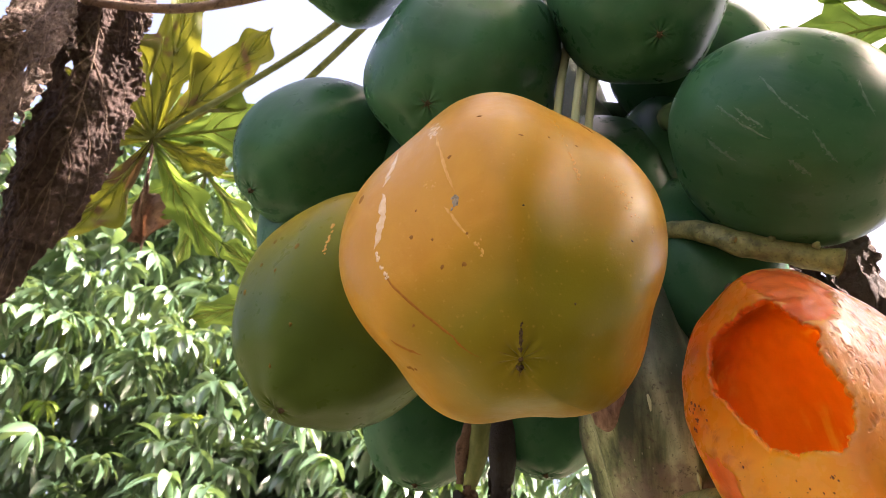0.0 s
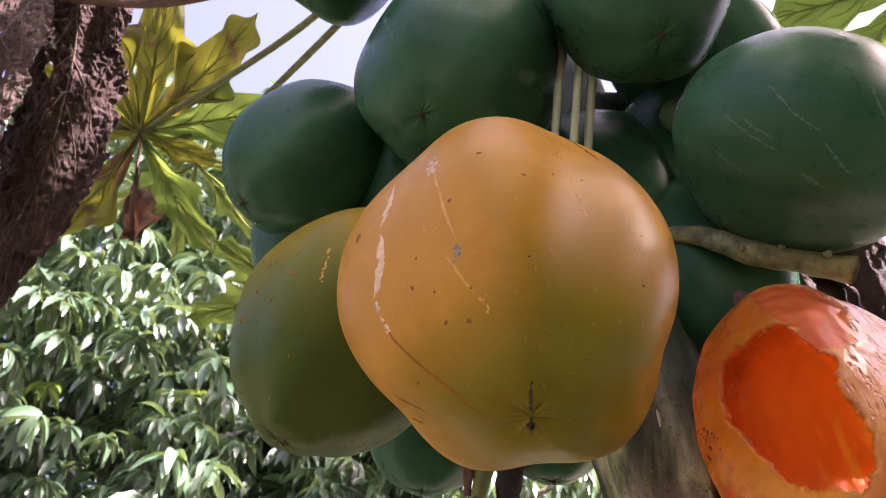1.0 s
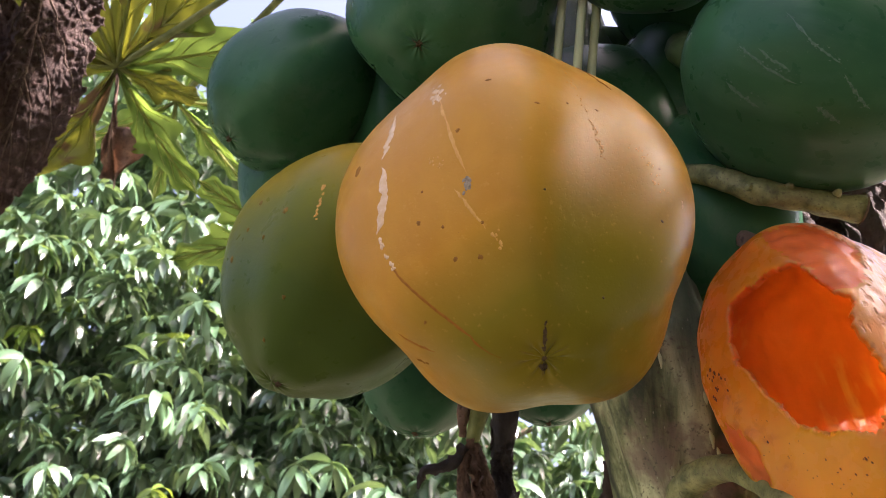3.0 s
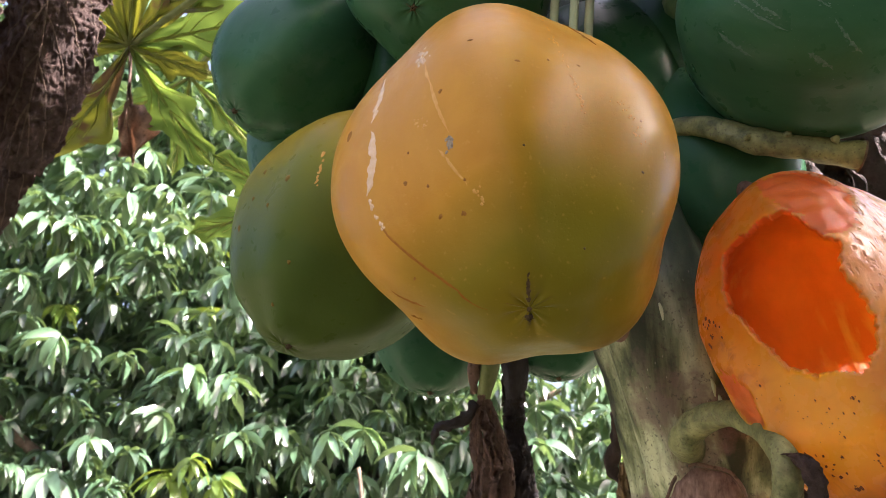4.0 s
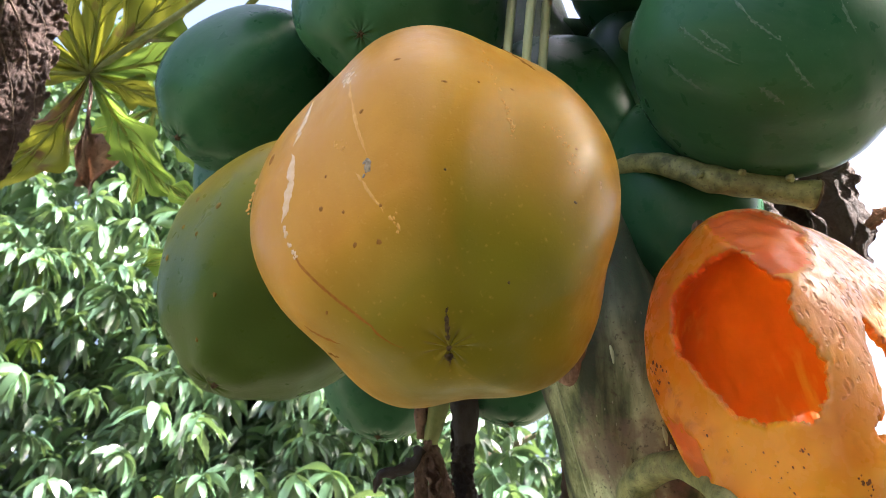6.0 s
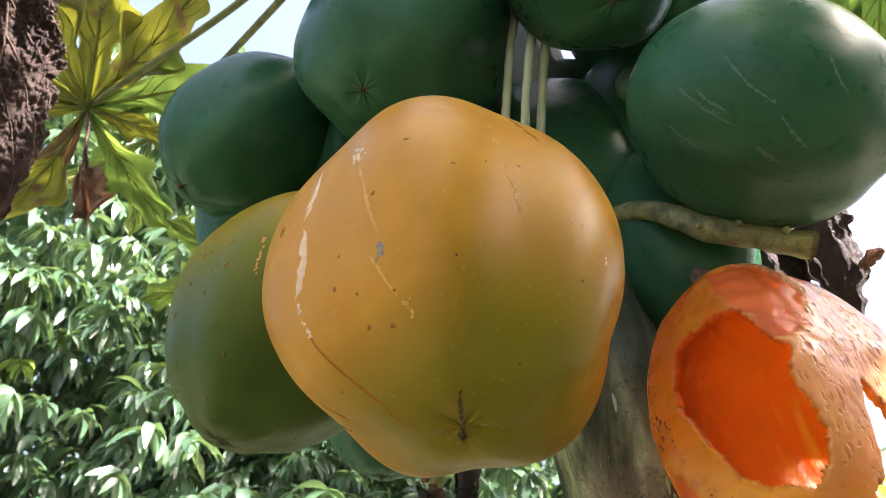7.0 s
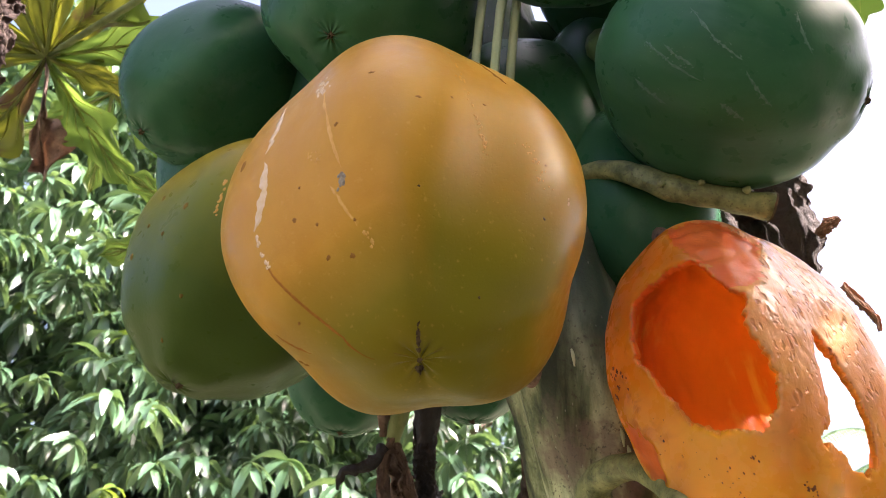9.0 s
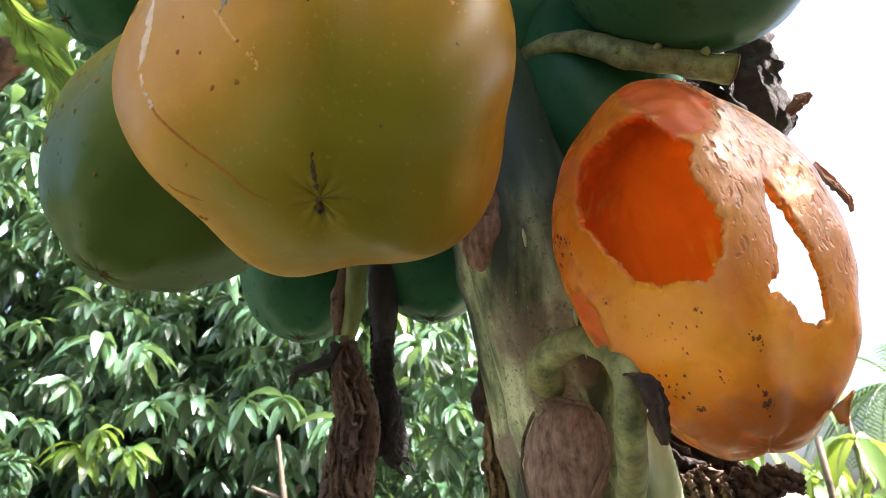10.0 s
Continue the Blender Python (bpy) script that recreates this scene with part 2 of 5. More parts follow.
def trunk_bark():
    a = Mat("papaya_bark", 0.58)
    bands = a.noise(34.0, 3.0, 0.5, stretch=(1, 1, 0.10), warp=0.2)
    along = a.noise(90.0, 5.0, 0.65, stretch=(1, 1, 0.16), warp=0.3)
    both = a.math("ADD", a.math("MULTIPLY", bands, 0.62), a.math("MULTIPLY", along, 0.38))
    base = a.ramp(both, (0.42, (0.030, 0.038, 0.015)), (0.48, (0.18, 0.205, 0.085)), (0.56, (0.60, 0.62, 0.36)))
    brown = a.ramp(a.noise(26.0, 5.0, 0.6), (0.50, 0.0), (0.60, 0.8))
    base = a.mix(brown, base, (0.20, 0.125, 0.10))
    # dark green upper bark, with the shade between the fruit painted in
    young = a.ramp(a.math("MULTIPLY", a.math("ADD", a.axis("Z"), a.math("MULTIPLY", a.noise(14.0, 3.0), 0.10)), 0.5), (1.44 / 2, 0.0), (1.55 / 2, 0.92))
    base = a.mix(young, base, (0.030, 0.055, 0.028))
    pale = a.ramp(a.cells(240.0, (1, 1, 0.4)), (0.05, 1.0), (0.10, 0.0))
    base = a.mix(a.math("MULTIPLY", pale, 0.6), base, (0.42, 0.42, 0.31))
    dirt = a.ramp(a.noise(500.0, 3.0), (0.58, 0.0), (0.68, 0.7))
    base = a.mix(dirt, base, (0.06, 0.05, 0.03))
    a.color(base)
    return a.bump(a.mix(0.5, both, a.noise(420.0, 4.0)), 0.7, 0.002).m


def dry_leaf_skin(name, dark, light, through_col=(0.30, 0.13, 0.06), share=0.12):
    a = Mat(name, 0.75)
    base = a.ramp(a.noise(60.0, 6.0, 0.65, warp=0.8), (0.25, dark), (0.72, light))
    spots = a.ramp(a.noise(240.0, 3.0), (0.56, 0.0), (0.66, 0.7))
    a.color(a.mix(spots, base, (0.03, 0.015, 0.010)))
    pits = a.ramp(a.noise(420.0, 5.0, 0.65, warp=1.2), (0.35, 0.0), (0.6, 1.0))
    a.bump(a.mix(0.5, pits, a.noise(90.0, 5.0, 0.6, warp=0.8)), 0.9, 0.0024)
    return a.glow_through(through_col, share).m


def leaf_skin(name, dark, light, through_col, share, rough, scale, vary=True, gloss=0.5, patches=None):
    """Leaf of which each piece differs a little."""
    a = Mat(name, rough)
    base = a.ramp(a.noise(scale, 4.0), (0.3, dark), (0.7, light))
    if vary:
        geo = a.n("ShaderNodeNewGeometry")
        rnd = geo.outputs["Random Per Island"]
        info = a.n("ShaderNodeObjectInfo")
        both = a.math("MULTIPLY", a.math("ADD", rnd, info.outputs["Random"]), 0.5)
        shade = a.ramp(both, (0.15, 0.55), (0.85, 1.5))
        base = a.mix(1.0, base, shade, "MULTIPLY")
    if patches:
        brown = a.ramp(a.noise(scale * 1.3, 5.0, 0.6, warp=0.6), (0.55, 0.0), (0.62, 0.9))
        base = a.mix(brown, base, patches)
        through_col = a.mix(brown, through_col, patches)
    a.color(base)
    a.b.inputs["Specular IOR Level"].default_value = gloss
    a.bump(a.noise(scale * 6, 3.0), 0.3, 0.001)
    return a.glow_through(through_col, share).m


RIPE = ((0.0171, 0.2241, 1.4035), 4.8, -58.3, 0.1510, 0.0638, 0.0783, 2.839, 0.864, 2.31, (0.0125, 0.0297, -0.0167, -0.0028))
TURNING = ((-0.0880, 0.3509, 1.4300), -53.5, -66.7, 0.1361, 0.0609, 0.0569, 1.960, 0.870, 2.00, (0.0088, 0.0099, 0.0022, 0.0109))
GREEN_A = ((-0.1478, 0.3859, 1.5849), -60.6, -54.6, 0.1238, 0.0485, 0.0442, 2.697, 0.900, 2.27, (-0.0070, -0.0029, -0.0085, 0.0081))
GREEN_B = ((-0.0315, 0.3067, 1.5947), -26.6, -56.7, 0.1535, 0.0614, 0.0504, 4.509, 0.860, 2.24, (0.0105, 0.0022, 0.0082, 0.0071))
GREEN_C = ((0.2165, 0.2762, 1.5458), 66.1, -29.3, 0.1270, 0.0601, 0.0356, 1.795, 0.919, 2.00, (0.0268, 0.0539, -0.0421, 0.0547))
GREEN_D = ((0.0933, 0.2742, 1.6234), 8.1, -70.0, 0.1500, 0.0548, 0.0438, 1.415, 0.870, 2.26, (0.0115, 0.0039, -0.0051, -0.0073))
GREEN_E = ((-0.1004, 0.3160, 1.7099), -10.5, -72.2, 0.1503, 0.0527, 0.0475, 4.764, 0.873, 2.28, (0.0074, -0.0116, -0.0048, 0.0267))
GREEN_F = ((0.0859, 0.3899, 1.5446), 7.7, -67.8, 0.1492, 0.0570, 0.0472, -0.101, 0.868, 2.16, (-0.0085, -0.0064, -0.0204, 0.0137))
ROTTEN = ((0.1565, 0.2817, 1.3440), 7.5, -69.7, 0.1610, 0.0527, 0.0972, 0.371, 0.848, 1.94, (0.0286, 0.0383, 0.0430, 0.0020))

# ---- mesh helpers ----
def part(name, verts, faces, material, parent=None, label="", second=None, which=None):
    """Links lists of vertices and faces as one smooth mesh object under a thing or part."""
    me = bpy.data.meshes.new(name)
    me.from_pydata([tuple(map(float, v)) for v in verts], [], faces)
    me.materials.append(material)
    if second:
        me.materials.append(second)
        me.polygons.foreach_set("material_index", which)
    me.polygons.foreach_set("use_smooth", [True] * len(me.polygons))
    me.validate()
    me.update()
    ob = new(name, me)
    if parent:
        ob.parent = parent
    if label:
        ob["label"] = label
    return ob


def thing(name, m, label, category, group="", kind=""):
    ob = new(name)
    ob.empty_display_size = 0.02
    ob.matrix_world = m
    return tagged(ob, label, category, group, kind)


def grid_faces(rows, cols, wrap=False):
    out = []
    for i in range(rows - 1):
        for j in range(cols if wrap else cols - 1):
            k = (j + 1) % cols
            out.append((i * cols + j, i * cols + k, (i + 1) * cols + k, (i + 1) * cols + j))
    return out


def spline(points, count):
    """A smooth run of points through the given ones."""
    pts = [np.array(p, float) for p in points]
    pts = [2 * pts[0] - pts[1]] + pts + [2 * pts[-1] - pts[-2]]
    out = []
    spans = len(pts) - 3
    for s in np.linspace(0, spans - 1e-6, count):
        i, f = int(s), s - int(s)
        a, b, c, d = pts[i:i + 4]
        out.append(0.5 * (2 * b + (c - a) * f + (2 * a - 5 * b + 4 * c - d) * f * f + (3 * b - a - 3 * c + d) * f ** 3))
    return np.array(out)


def tube(points, radii, count=24, sides=12, rough=0.0, seed=0.0, flat=1.0):
    """A rounded, slightly uneven stalk along a smooth line, closed at both ends."""
    line = spline(points, count)
    rad = np.interp(np.linspace(0, 1, count), np.linspace(0, 1, len(radii)), radii)
    verts, up = [], np.array([0.3, 0.1, 0.95])
    for i, p in enumerate(line):
        d = line[min(i + 1, count - 1)] - line[max(i - 1, 0)]
        d /= np.linalg.norm(d)
        side = np.cross(d, up)
        if np.linalg.norm(side) < 0.2:
            side = np.cross(d, (1, 0, 0))
        side /= np.linalg.norm(side)
        other = np.cross(side, d)
        up = other
        for k in range(sides):
            th = 2 * math.pi * k / sides
            r = rad[i]
            if rough:
                r *= 1 + rough * noise.noise(Vector((math.cos(th) * 1.3 + seed, math.sin(th) * 1.3, i * 0.35)))
            verts.append(p + side * math.cos(th) * r + other * math.sin(th) * r * flat)
    faces = grid_faces(count, sides, True)
    faces.append(tuple(range(sides - 1, -1, -1)))
    faces.append(tuple(range((count - 1) * sides, count * sides)))
    return verts, faces


def joined(*pieces):
    verts, faces = [], []
    for v, f in pieces:
        n = len(verts)
        verts += list(v)
        faces += [tuple(i + n for i in q) for q in f]
    return verts, faces


def thick(ob, t=0.0007):
    m = ob.modifiers.new("wall", "SOLIDIFY")
    m.thickness = t
    return ob


# ---- papaya fruit ----
class Fruit:
    """A five-lobed fruit in its own frame: z runs from the stalk to the blossom end."""

    def __init__(self, shape, dimple=0.0015, lump=0.0006, seed=0.0, nip=0.0, bend=(0, 0, 0), keel=None):
        tip, az, el, self.L, self.R, self.k, self.ph, self.w, self.ex, self.h = shape
        az, el = radians(az), radians(el)
        a = Vector((math.cos(el) * math.sin(az), -math.cos(el) * math.cos(az), math.sin(el)))
        e1 = a.cross(Vector((0.31, 0.17, 0.93))).normalized()
        e2 = a.cross(e1)
        base = Vector(tip) - a * self.L
        self.m = Matrix(((e1.x, e2.x, a.x, base.x), (e1.y, e2.y, a.y, base.y), (e1.z, e2.z, a.z, base.z), (0, 0, 0, 1)))
        self.dimple, self.lump, self.seed, self.nip = dimple, lump, seed, nip
        self.keel = keel
        self.bend = self.m.to_3x3().inverted() @ Vector(bend)

    def at(self, u, th, out=0.0):
        u = min(max(u, 0.0), 1.0)
        v = u ** self.w
        r = self.R * max(1 - abs(2 * v - 1) ** self.ex, 0) ** 0.5
        h = self.h
        s = 1 + self.k * (0.3 + 0.7 * u) * math.cos(5 * th + self.ph)
        s += h[0] * math.cos(2 * th) + h[1] * math.sin(2 * th) + h[2] * math.cos(3 * th) + h[3] * math.sin(3 * th)
        if self.keel:
            # one lobe with a sharp edge, flat on one side and sunken on the other
            off = (th - self.keel[0] + math.pi) % (2 * math.pi) - math.pi
            reach = min(max((u - 0.66) / 0.25, 0.0), 1.0) * min((1 - u) / 0.04, 1.0)
            s += self.keel[1] * reach * (math.exp(-abs(off) / 0.16) - (0.9 if off < 0 else 0.35) * math.exp(-((abs(off) - 0.42) / 0.22) ** 2))
        r *= s * (1 - self.nip * math.exp(-((u - 0.955) / 0.035) ** 2))
        x, y, z = r * math.cos(th), r * math.sin(th), u * self.L
        if u > 0.8:
            ring = math.exp(-(r / 0.010) ** 2)
            crease = 0.5 + 0.5 * math.cos(5 * th + self.ph + math.pi)
            z -= self.dimple * ring + 0.0009 * crease ** 3 * math.exp(-(r / 0.009) ** 2) * min(r / 0.002, 1) + 0.0003 * math.sin(13 * th + self.seed) * math.exp(-((r - 0.004) / 0.003) ** 2)
        if self.lump:
            q = Vector((x, y, z)) * 38 + Vector((self.seed, 0, 0))
            d = self.lump * noise.noise(q)
            n = Vector((math.cos(th), math.sin(th), 0.8 * (u - 0.45)))
            x, y, z = x + n.x * d, y + n.y * d, z + n.z * d
        p = Vector((x, y, z)) + self.bend * max(0.0, (u - 0.72) / 0.28) ** 2
        if out:
            p += self.normal(u, th) * out
        return p

    def normal(self, u, th):
        du, dt = 0.004, 0.02
        u = min(max(u, 0.01), 0.99)
        a = self.at(u + du, th) - self.at(u - du, th)
        b = self.at(u, th + dt) - self.at(u, th - dt)
        n = b.cross(a).normalized()
        p = self.at(u, th)
        return n if n.dot(Vector((p.x, p.y, p.z - self.L * 0.5))) > 0 else -n

    def rows(self, nu):
        return [(1 - math.cos(math.pi * (0.004 + 0.996 * i / (nu - 1)))) / 2 for i in range(nu)]

    def skin(self, nu, nv):
        verts = [self.at(u, 2 * math.pi * j / nv) for u in self.rows(nu) for j in range(nv)]
        faces = grid_faces(nu, nv, True)
        faces.append(tuple(range(nv - 1, -1, -1)))
        return verts, faces

    def scab(self, u, th, size, rng, stretch=1.0, out=0.0004):
        """A small crust lying on the skin, uneven round its rim."""
        c, n = self.at(u, th), self.normal(u, th)
        s = Vector((0, 0, 1)).cross(n).normalized()
        t = n.cross(s)
        verts, k = [c + n * out * 2.2], 11
        for ring, lift in ((0.55, 1.8), (1.0, 0.15)):
            for j in range(k):
                a = 2 * math.pi * j / k
                r = size * ring * rng.uniform(0.7, 1.25)
                verts.append(c + s * math.cos(a) * r + t * math.sin(a) * r * stretch + n * (out * lift - r * r / 0.12))
        faces = [(0, 1 + j, 1 + (j + 1) % k) for j in range(k)]
        faces += [(1 + j, 1 + k + j, 1 + k + (j + 1) % k, 1 + (j + 1) % k) for j in range(k)]
        return verts, faces

    def along(self, path, f):
        f = min(max(f, 0.0), 1.0) * (len(path) - 1)
        i = min(int(f), len(path) - 2)
        f -= i
        return tuple(path[i][k] + (path[i + 1][k] - path[i][k]) * f for k in (0, 1))

    def streak(self, path, width, rng, count=80, out=0.00018, wobble=0.5):
        """A thin dried film on the skin that follows the surface and swells and narrows on its way."""
        verts, seed = [], rng.uniform(0, 50)
        for i in range(count):
            f = i / (count - 1)
            u, th = self.along(path, f)
            u2, th2 = self.along(path, f + 0.02)
            u1, th1 = self.along(path, f - 0.02)
            c, n = self.at(u, th), self.normal(u, th)
            s = (self.at(u2, th2) - self.at(u1, th1)).cross(n).normalized()
            c = c + s * width * 0.9 * noise.noise(Vector((seed, f * 5, 1)))
            taper = min(1.0, 5 * f + 0.04, 5 * (1 - f) + 0.04)
            sides = [width * taper * max(0.12, 1 + wobble * 1.6 * noise.noise(Vector((seed + k, f * 9, 0))) + wobble * noise.noise(Vector((seed + k, f * 31, 5)))) for k in (3, 8)]
            for g, lift in ((-sides[0], -0.4), (-0.4 * sides[0], 1.0), (0.4 * sides[1], 1.0), (sides[1], -0.4)):
                verts.append(c + s * g + n * out * lift)
        return verts, grid_faces(count, 4)

    def flecks(self, path, width, rng, count=40, small=0.0003, large=0.0009):
        """A broken run: many small crusts strewn along a line on the skin."""
        pieces = []
        for _ in range(count):
            f = rng.random()
            if noise.noise(Vector((path[0][0] * 50, f * 7, 2))) < -0.15:
                continue
            u, th = self.along(path, f)
            th += rng.gauss(0, 1) * width / max(self.R * 0.8, 0.01)
            u += rng.gauss(0, 1) * width * 0.6 / self.L
            pieces.append(self.scab(u, th, rng.uniform(small, large), rng, rng.uniform(0.7, 2.0), 0.00012))
        return joined(*pieces)


def blossom_scar(fr, rng, size, material, parent, label="dry brown blossom scar"):
    """Withered remains at the blossom end: a crumbly button and short ridges."""
    z0 = fr.at(1.0, 0).z
    verts, faces = [], []
    k = 14
    for i, (rr, zz) in enumerate(((0.15, 0.0016), (0.6, 0.0013), (1.0, -0.0004))):
        for j in range(k):
            a = 2 * math.pi * j / k
            r = size * rr * rng.uniform(0.6, 1.25)
            verts.append((r * math.cos(a), r * math.sin(a), z0 + zz * rng.uniform(0.4, 1.5)))
    faces += grid_faces(3, k, True)
    faces.append(tuple(range(k)))
    pieces = [(verts, faces)]
    for j in range(5):
        a = (2 * math.pi * j + math.pi - fr.ph) / 5
        pts = []
        far = rng.uniform(0.9, 2.2)
        for r in (size * 0.4, size * far * 0.6, size * far):
            pts.append((r * math.cos(a) + rng.uniform(-1, 1) * 0.0004, r * math.sin(a), z0 + 0.0008 - 0.5 * r * r / fr.R * 1.6))
        pieces.append(tube(pts, (size * 0.14, size * 0.09, size * 0.02), 8, 6))
    return part("blossom_scar", *joined(*pieces), material, parent, label)


def peduncle(fr, root, material, parent, radius=0.009):
    """The short stalk from the trunk to the fruit."""
    inv = fr.m.inverted()
    a = inv @ Vector(root)
    mid = Vector((a.x * 0.45, a.y * 0.45, min(a.z * 0.6, -0.012)))
    pts = [a, mid, (0, 0, -0.004), (0, 0, 0.008)]
    return part("peduncle", *tube(pts, (radius * 1.1, radius, radius * 0.95, radius * 1.5), 18, 12, 0.12, fr.seed), material, parent)


RIPE_SKIN, TURNING_SKIN, GREEN_SKIN = ripe_skin(), turning_skin(), green_skin()
ROT_SKIN, FLESH, RAW_PATCH, BARK = rotten_skin(), rotten_flesh(), raw_patch(), trunk_bark()
SCAR_BROWN = plain("dry_brown_scar", (0.035, 0.022, 0.014), (0.14, 0.095, 0.055), 700.0, 0.85).m
LATEX = plain("dried_white_latex", (0.62, 0.40, 0.20), (0.74, 0.54, 0.35), 300.0, 0.14, relief=0.15).m
GREEN_LATEX = plain("pale_latex_on_green", (0.045, 0.105, 0.062), (0.13, 0.19, 0.145), 800.0, 0.4).m
ROT_SPOT = plain("rot_spot", (0.055, 0.020, 0.010), (0.20, 0.075, 0.025), 700.0, 0.7).m
GREY_SCAB = plain("grey_scab", (0.13, 0.10, 0.07), (0.40, 0.33, 0.24), 900.0, 0.8).m
BROWN_MARK = plain("brown_skin_mark", (0.20, 0.085, 0.016), (0.32, 0.145, 0.03), 600.0, 0.85).m
PALE_MARK = plain("pale_skin_mark", (0.54, 0.26, 0.045), (0.66, 0.38, 0.11), 600.0, 0.45).m
SCRATCH = plain("brown_scratch", (0.25, 0.088, 0.010), (0.36, 0.14, 0.016), 600.0, 0.7).m
TURN_MARK = plain("olive_brown_mark", (0.13, 0.085, 0.015), (0.24, 0.15, 0.03), 600.0, 0.7).m
STALK_GREEN = plain("green_stalk", (0.085, 0.11, 0.038), (0.24, 0.26, 0.11), 90.0, 0.5, (1, 1, 0.4)).m
STALK_SPECKLED = speckled_stalk()
PEDUNCLE = plain("dark_green_peduncle", (0.025, 0.050, 0.022), (0.07, 0.11, 0.045), 120.0, 0.5, (1, 1, 0.4)).m
# very pale green: sun on the stalk by the trunk is in the colour
STALK_PALE = plain("pale_sunlit_stalk", (0.38, 0.45, 0.24), (0.60, 0.64, 0.44), 120.0, 0.5, (1, 1, 0.3)).m
STALK_CUT = plain("cut_stalk_end", (0.10, 0.06, 0.035), (0.30, 0.21, 0.13), 300.0, 0.85).m
FUZZ = plain("brown_leaf_scar", (0.10, 0.056, 0.040), (0.40, 0.26, 0.20), 300.0, 0.9, (1, 1, 0.4), 1.0, 0.003).m
DRY_DARK = dry_leaf_skin("dark_dry_leaf", (0.032, 0.020, 0.018), (0.13, 0.078, 0.062))
DRY_BLACK = dry_leaf_skin("blackened_dry_leaf", (0.012, 0.010, 0.011), (0.055, 0.042, 0.042))
DRY_BROWN = dry_leaf_skin("brown_dry_leaf", (0.13, 0.075, 0.052), (0.42, 0.27, 0.19))
DRY_VEIN = dry_leaf_skin("dry_leaf_rib", (0.12, 0.075, 0.055), (0.26, 0.17, 0.12))
DRY_PUCKER = dry_leaf_skin("puckered_dry_leaf", (0.045, 0.026, 0.022), (0.17, 0.10, 0.080))
# lighter copy of DRY_PUCKER: bright light on the left lobe as colour
DRY_PUCKER_LIT = dry_leaf_skin("lit_puckered_dry_leaf", (0.070, 0.044, 0.034), (0.26, 0.175, 0.130))
DRY_RED = dry_leaf_skin("red_brown_dry_leaf", (0.080, 0.044, 0.036), (0.36, 0.22, 0.165))
# backlight that doesn't reach the curls, put into a lighter colour
DRY_CURL = dry_leaf_skin("backlit_dry_leaf", (0.26, 0.13, 0.075), (0.56, 0.33, 0.20), (0.60, 0.30, 0.15), 0.4)
DRY_TAN = dry_leaf_skin("tan_dry_leaf", (0.30, 0.19, 0.09), (0.52, 0.36, 0.19))
PAPAYA_LEAF = leaf_skin("papaya_leaf", (0.045, 0.085, 0.015), (0.08, 0.12, 0.022), (0.24, 0.36, 0.050), 0.45, 0.5, 14.0, False)
LEAF_RIB = leaf_skin("leaf_rib", (0.22, 0.25, 0.07), (0.34, 0.37, 0.12), (0.60, 0.62, 0.20), 0.5, 0.5, 40.0, False)
PAPAYA_YELLOW = leaf_skin("yellowing_papaya_leaf", (0.06, 0.082, 0.012), (0.115, 0.115, 0.016), (0.26, 0.255, 0.022), 0.40, 0.5, 14.0, False, 0.5, (0.12, 0.06, 0.03))
MANGO = leaf_skin("mango_leaf", (0.046, 0.105, 0.054), (0.095, 0.178, 0.092), (0.22, 0.34, 0.09), 0.20, 0.36, 6.0, True, 1.0)
MANGO_YOUNG = leaf_skin("young_mango_leaf", (0.08, 0.15, 0.025), (0.13, 0.20, 0.035), (0.34, 0.44, 0.05), 0.25, 0.30, 6.0, True, 0.8)
WOOD = plain("grey_branch_bark", (0.08, 0.06, 0.045), (0.24, 0.18, 0.14), 30.0, 0.85).m
PALM_LEAF = leaf_skin("palm_frond", (0.05, 0.10, 0.035), (0.09, 0.15, 0.05), (0.2, 0.3, 0.06), 0.3, 0.35, 3.0)
WOODS = leaf_skin("far_woods", (0.040, 0.080, 0.030), (0.08, 0.13, 0.045), (0.16, 0.26, 0.04), 0.25, 0.5, 0.6)


# ---- ground ----
def ground():
    a = Mat("grass_and_soil", 0.95)
    base = a.ramp(a.noise(1.2, 6.0), (0.35, (0.065, 0.080, 0.038)), (0.65, (0.165, 0.140, 0.100)))
    a.color(base)
    a.bump(a.noise(14.0, 6.0), 0.8, 0.03)
    n = 60
    verts = []
    for i in range(n):
        for j in range(n):
            s, q = (2 * i / (n - 1) - 1), (2 * j / (n - 1) - 1)
            x, y = 900 * s * abs(s) ** 2, 900 * q * abs(q) ** 2
            verts.append((x, y, 0.10 * noise.noise(Vector((x * 0.3, y * 0.3, 0))) if max(abs(x), abs(y)) < 60 else 0))
    return tagged(part("ground", verts, grid_faces(n, n), a.m), "uneven ground of grass and bare soil under the trees", "ground", kind="structure")


ground()


# ---- papaya tree ----
TRUNK = [(0.30, 0.40, -0.05), (0.27, 0.41, 0.5), (0.20, 0.42, 1.0), (0.150, 0.422, 1.26), (0.132, 0.416, 1.337), (0.113, 0.402, 1.41),
         (0.101, 0.398, 1.46), (0.084, 0.405, 1.55), (0.068, 0.425, 1.66), (0.050, 0.440, 1.78), (0.03, 0.455, 1.95), (0.015, 0.46, 2.10)]


def trunk_at(z):
    zs = [p[2] for p in TRUNK]
    return Vector((np.interp(z, zs, [p[0] for p in TRUNK]), np.interp(z, zs, [p[1] for p in TRUNK]), z))


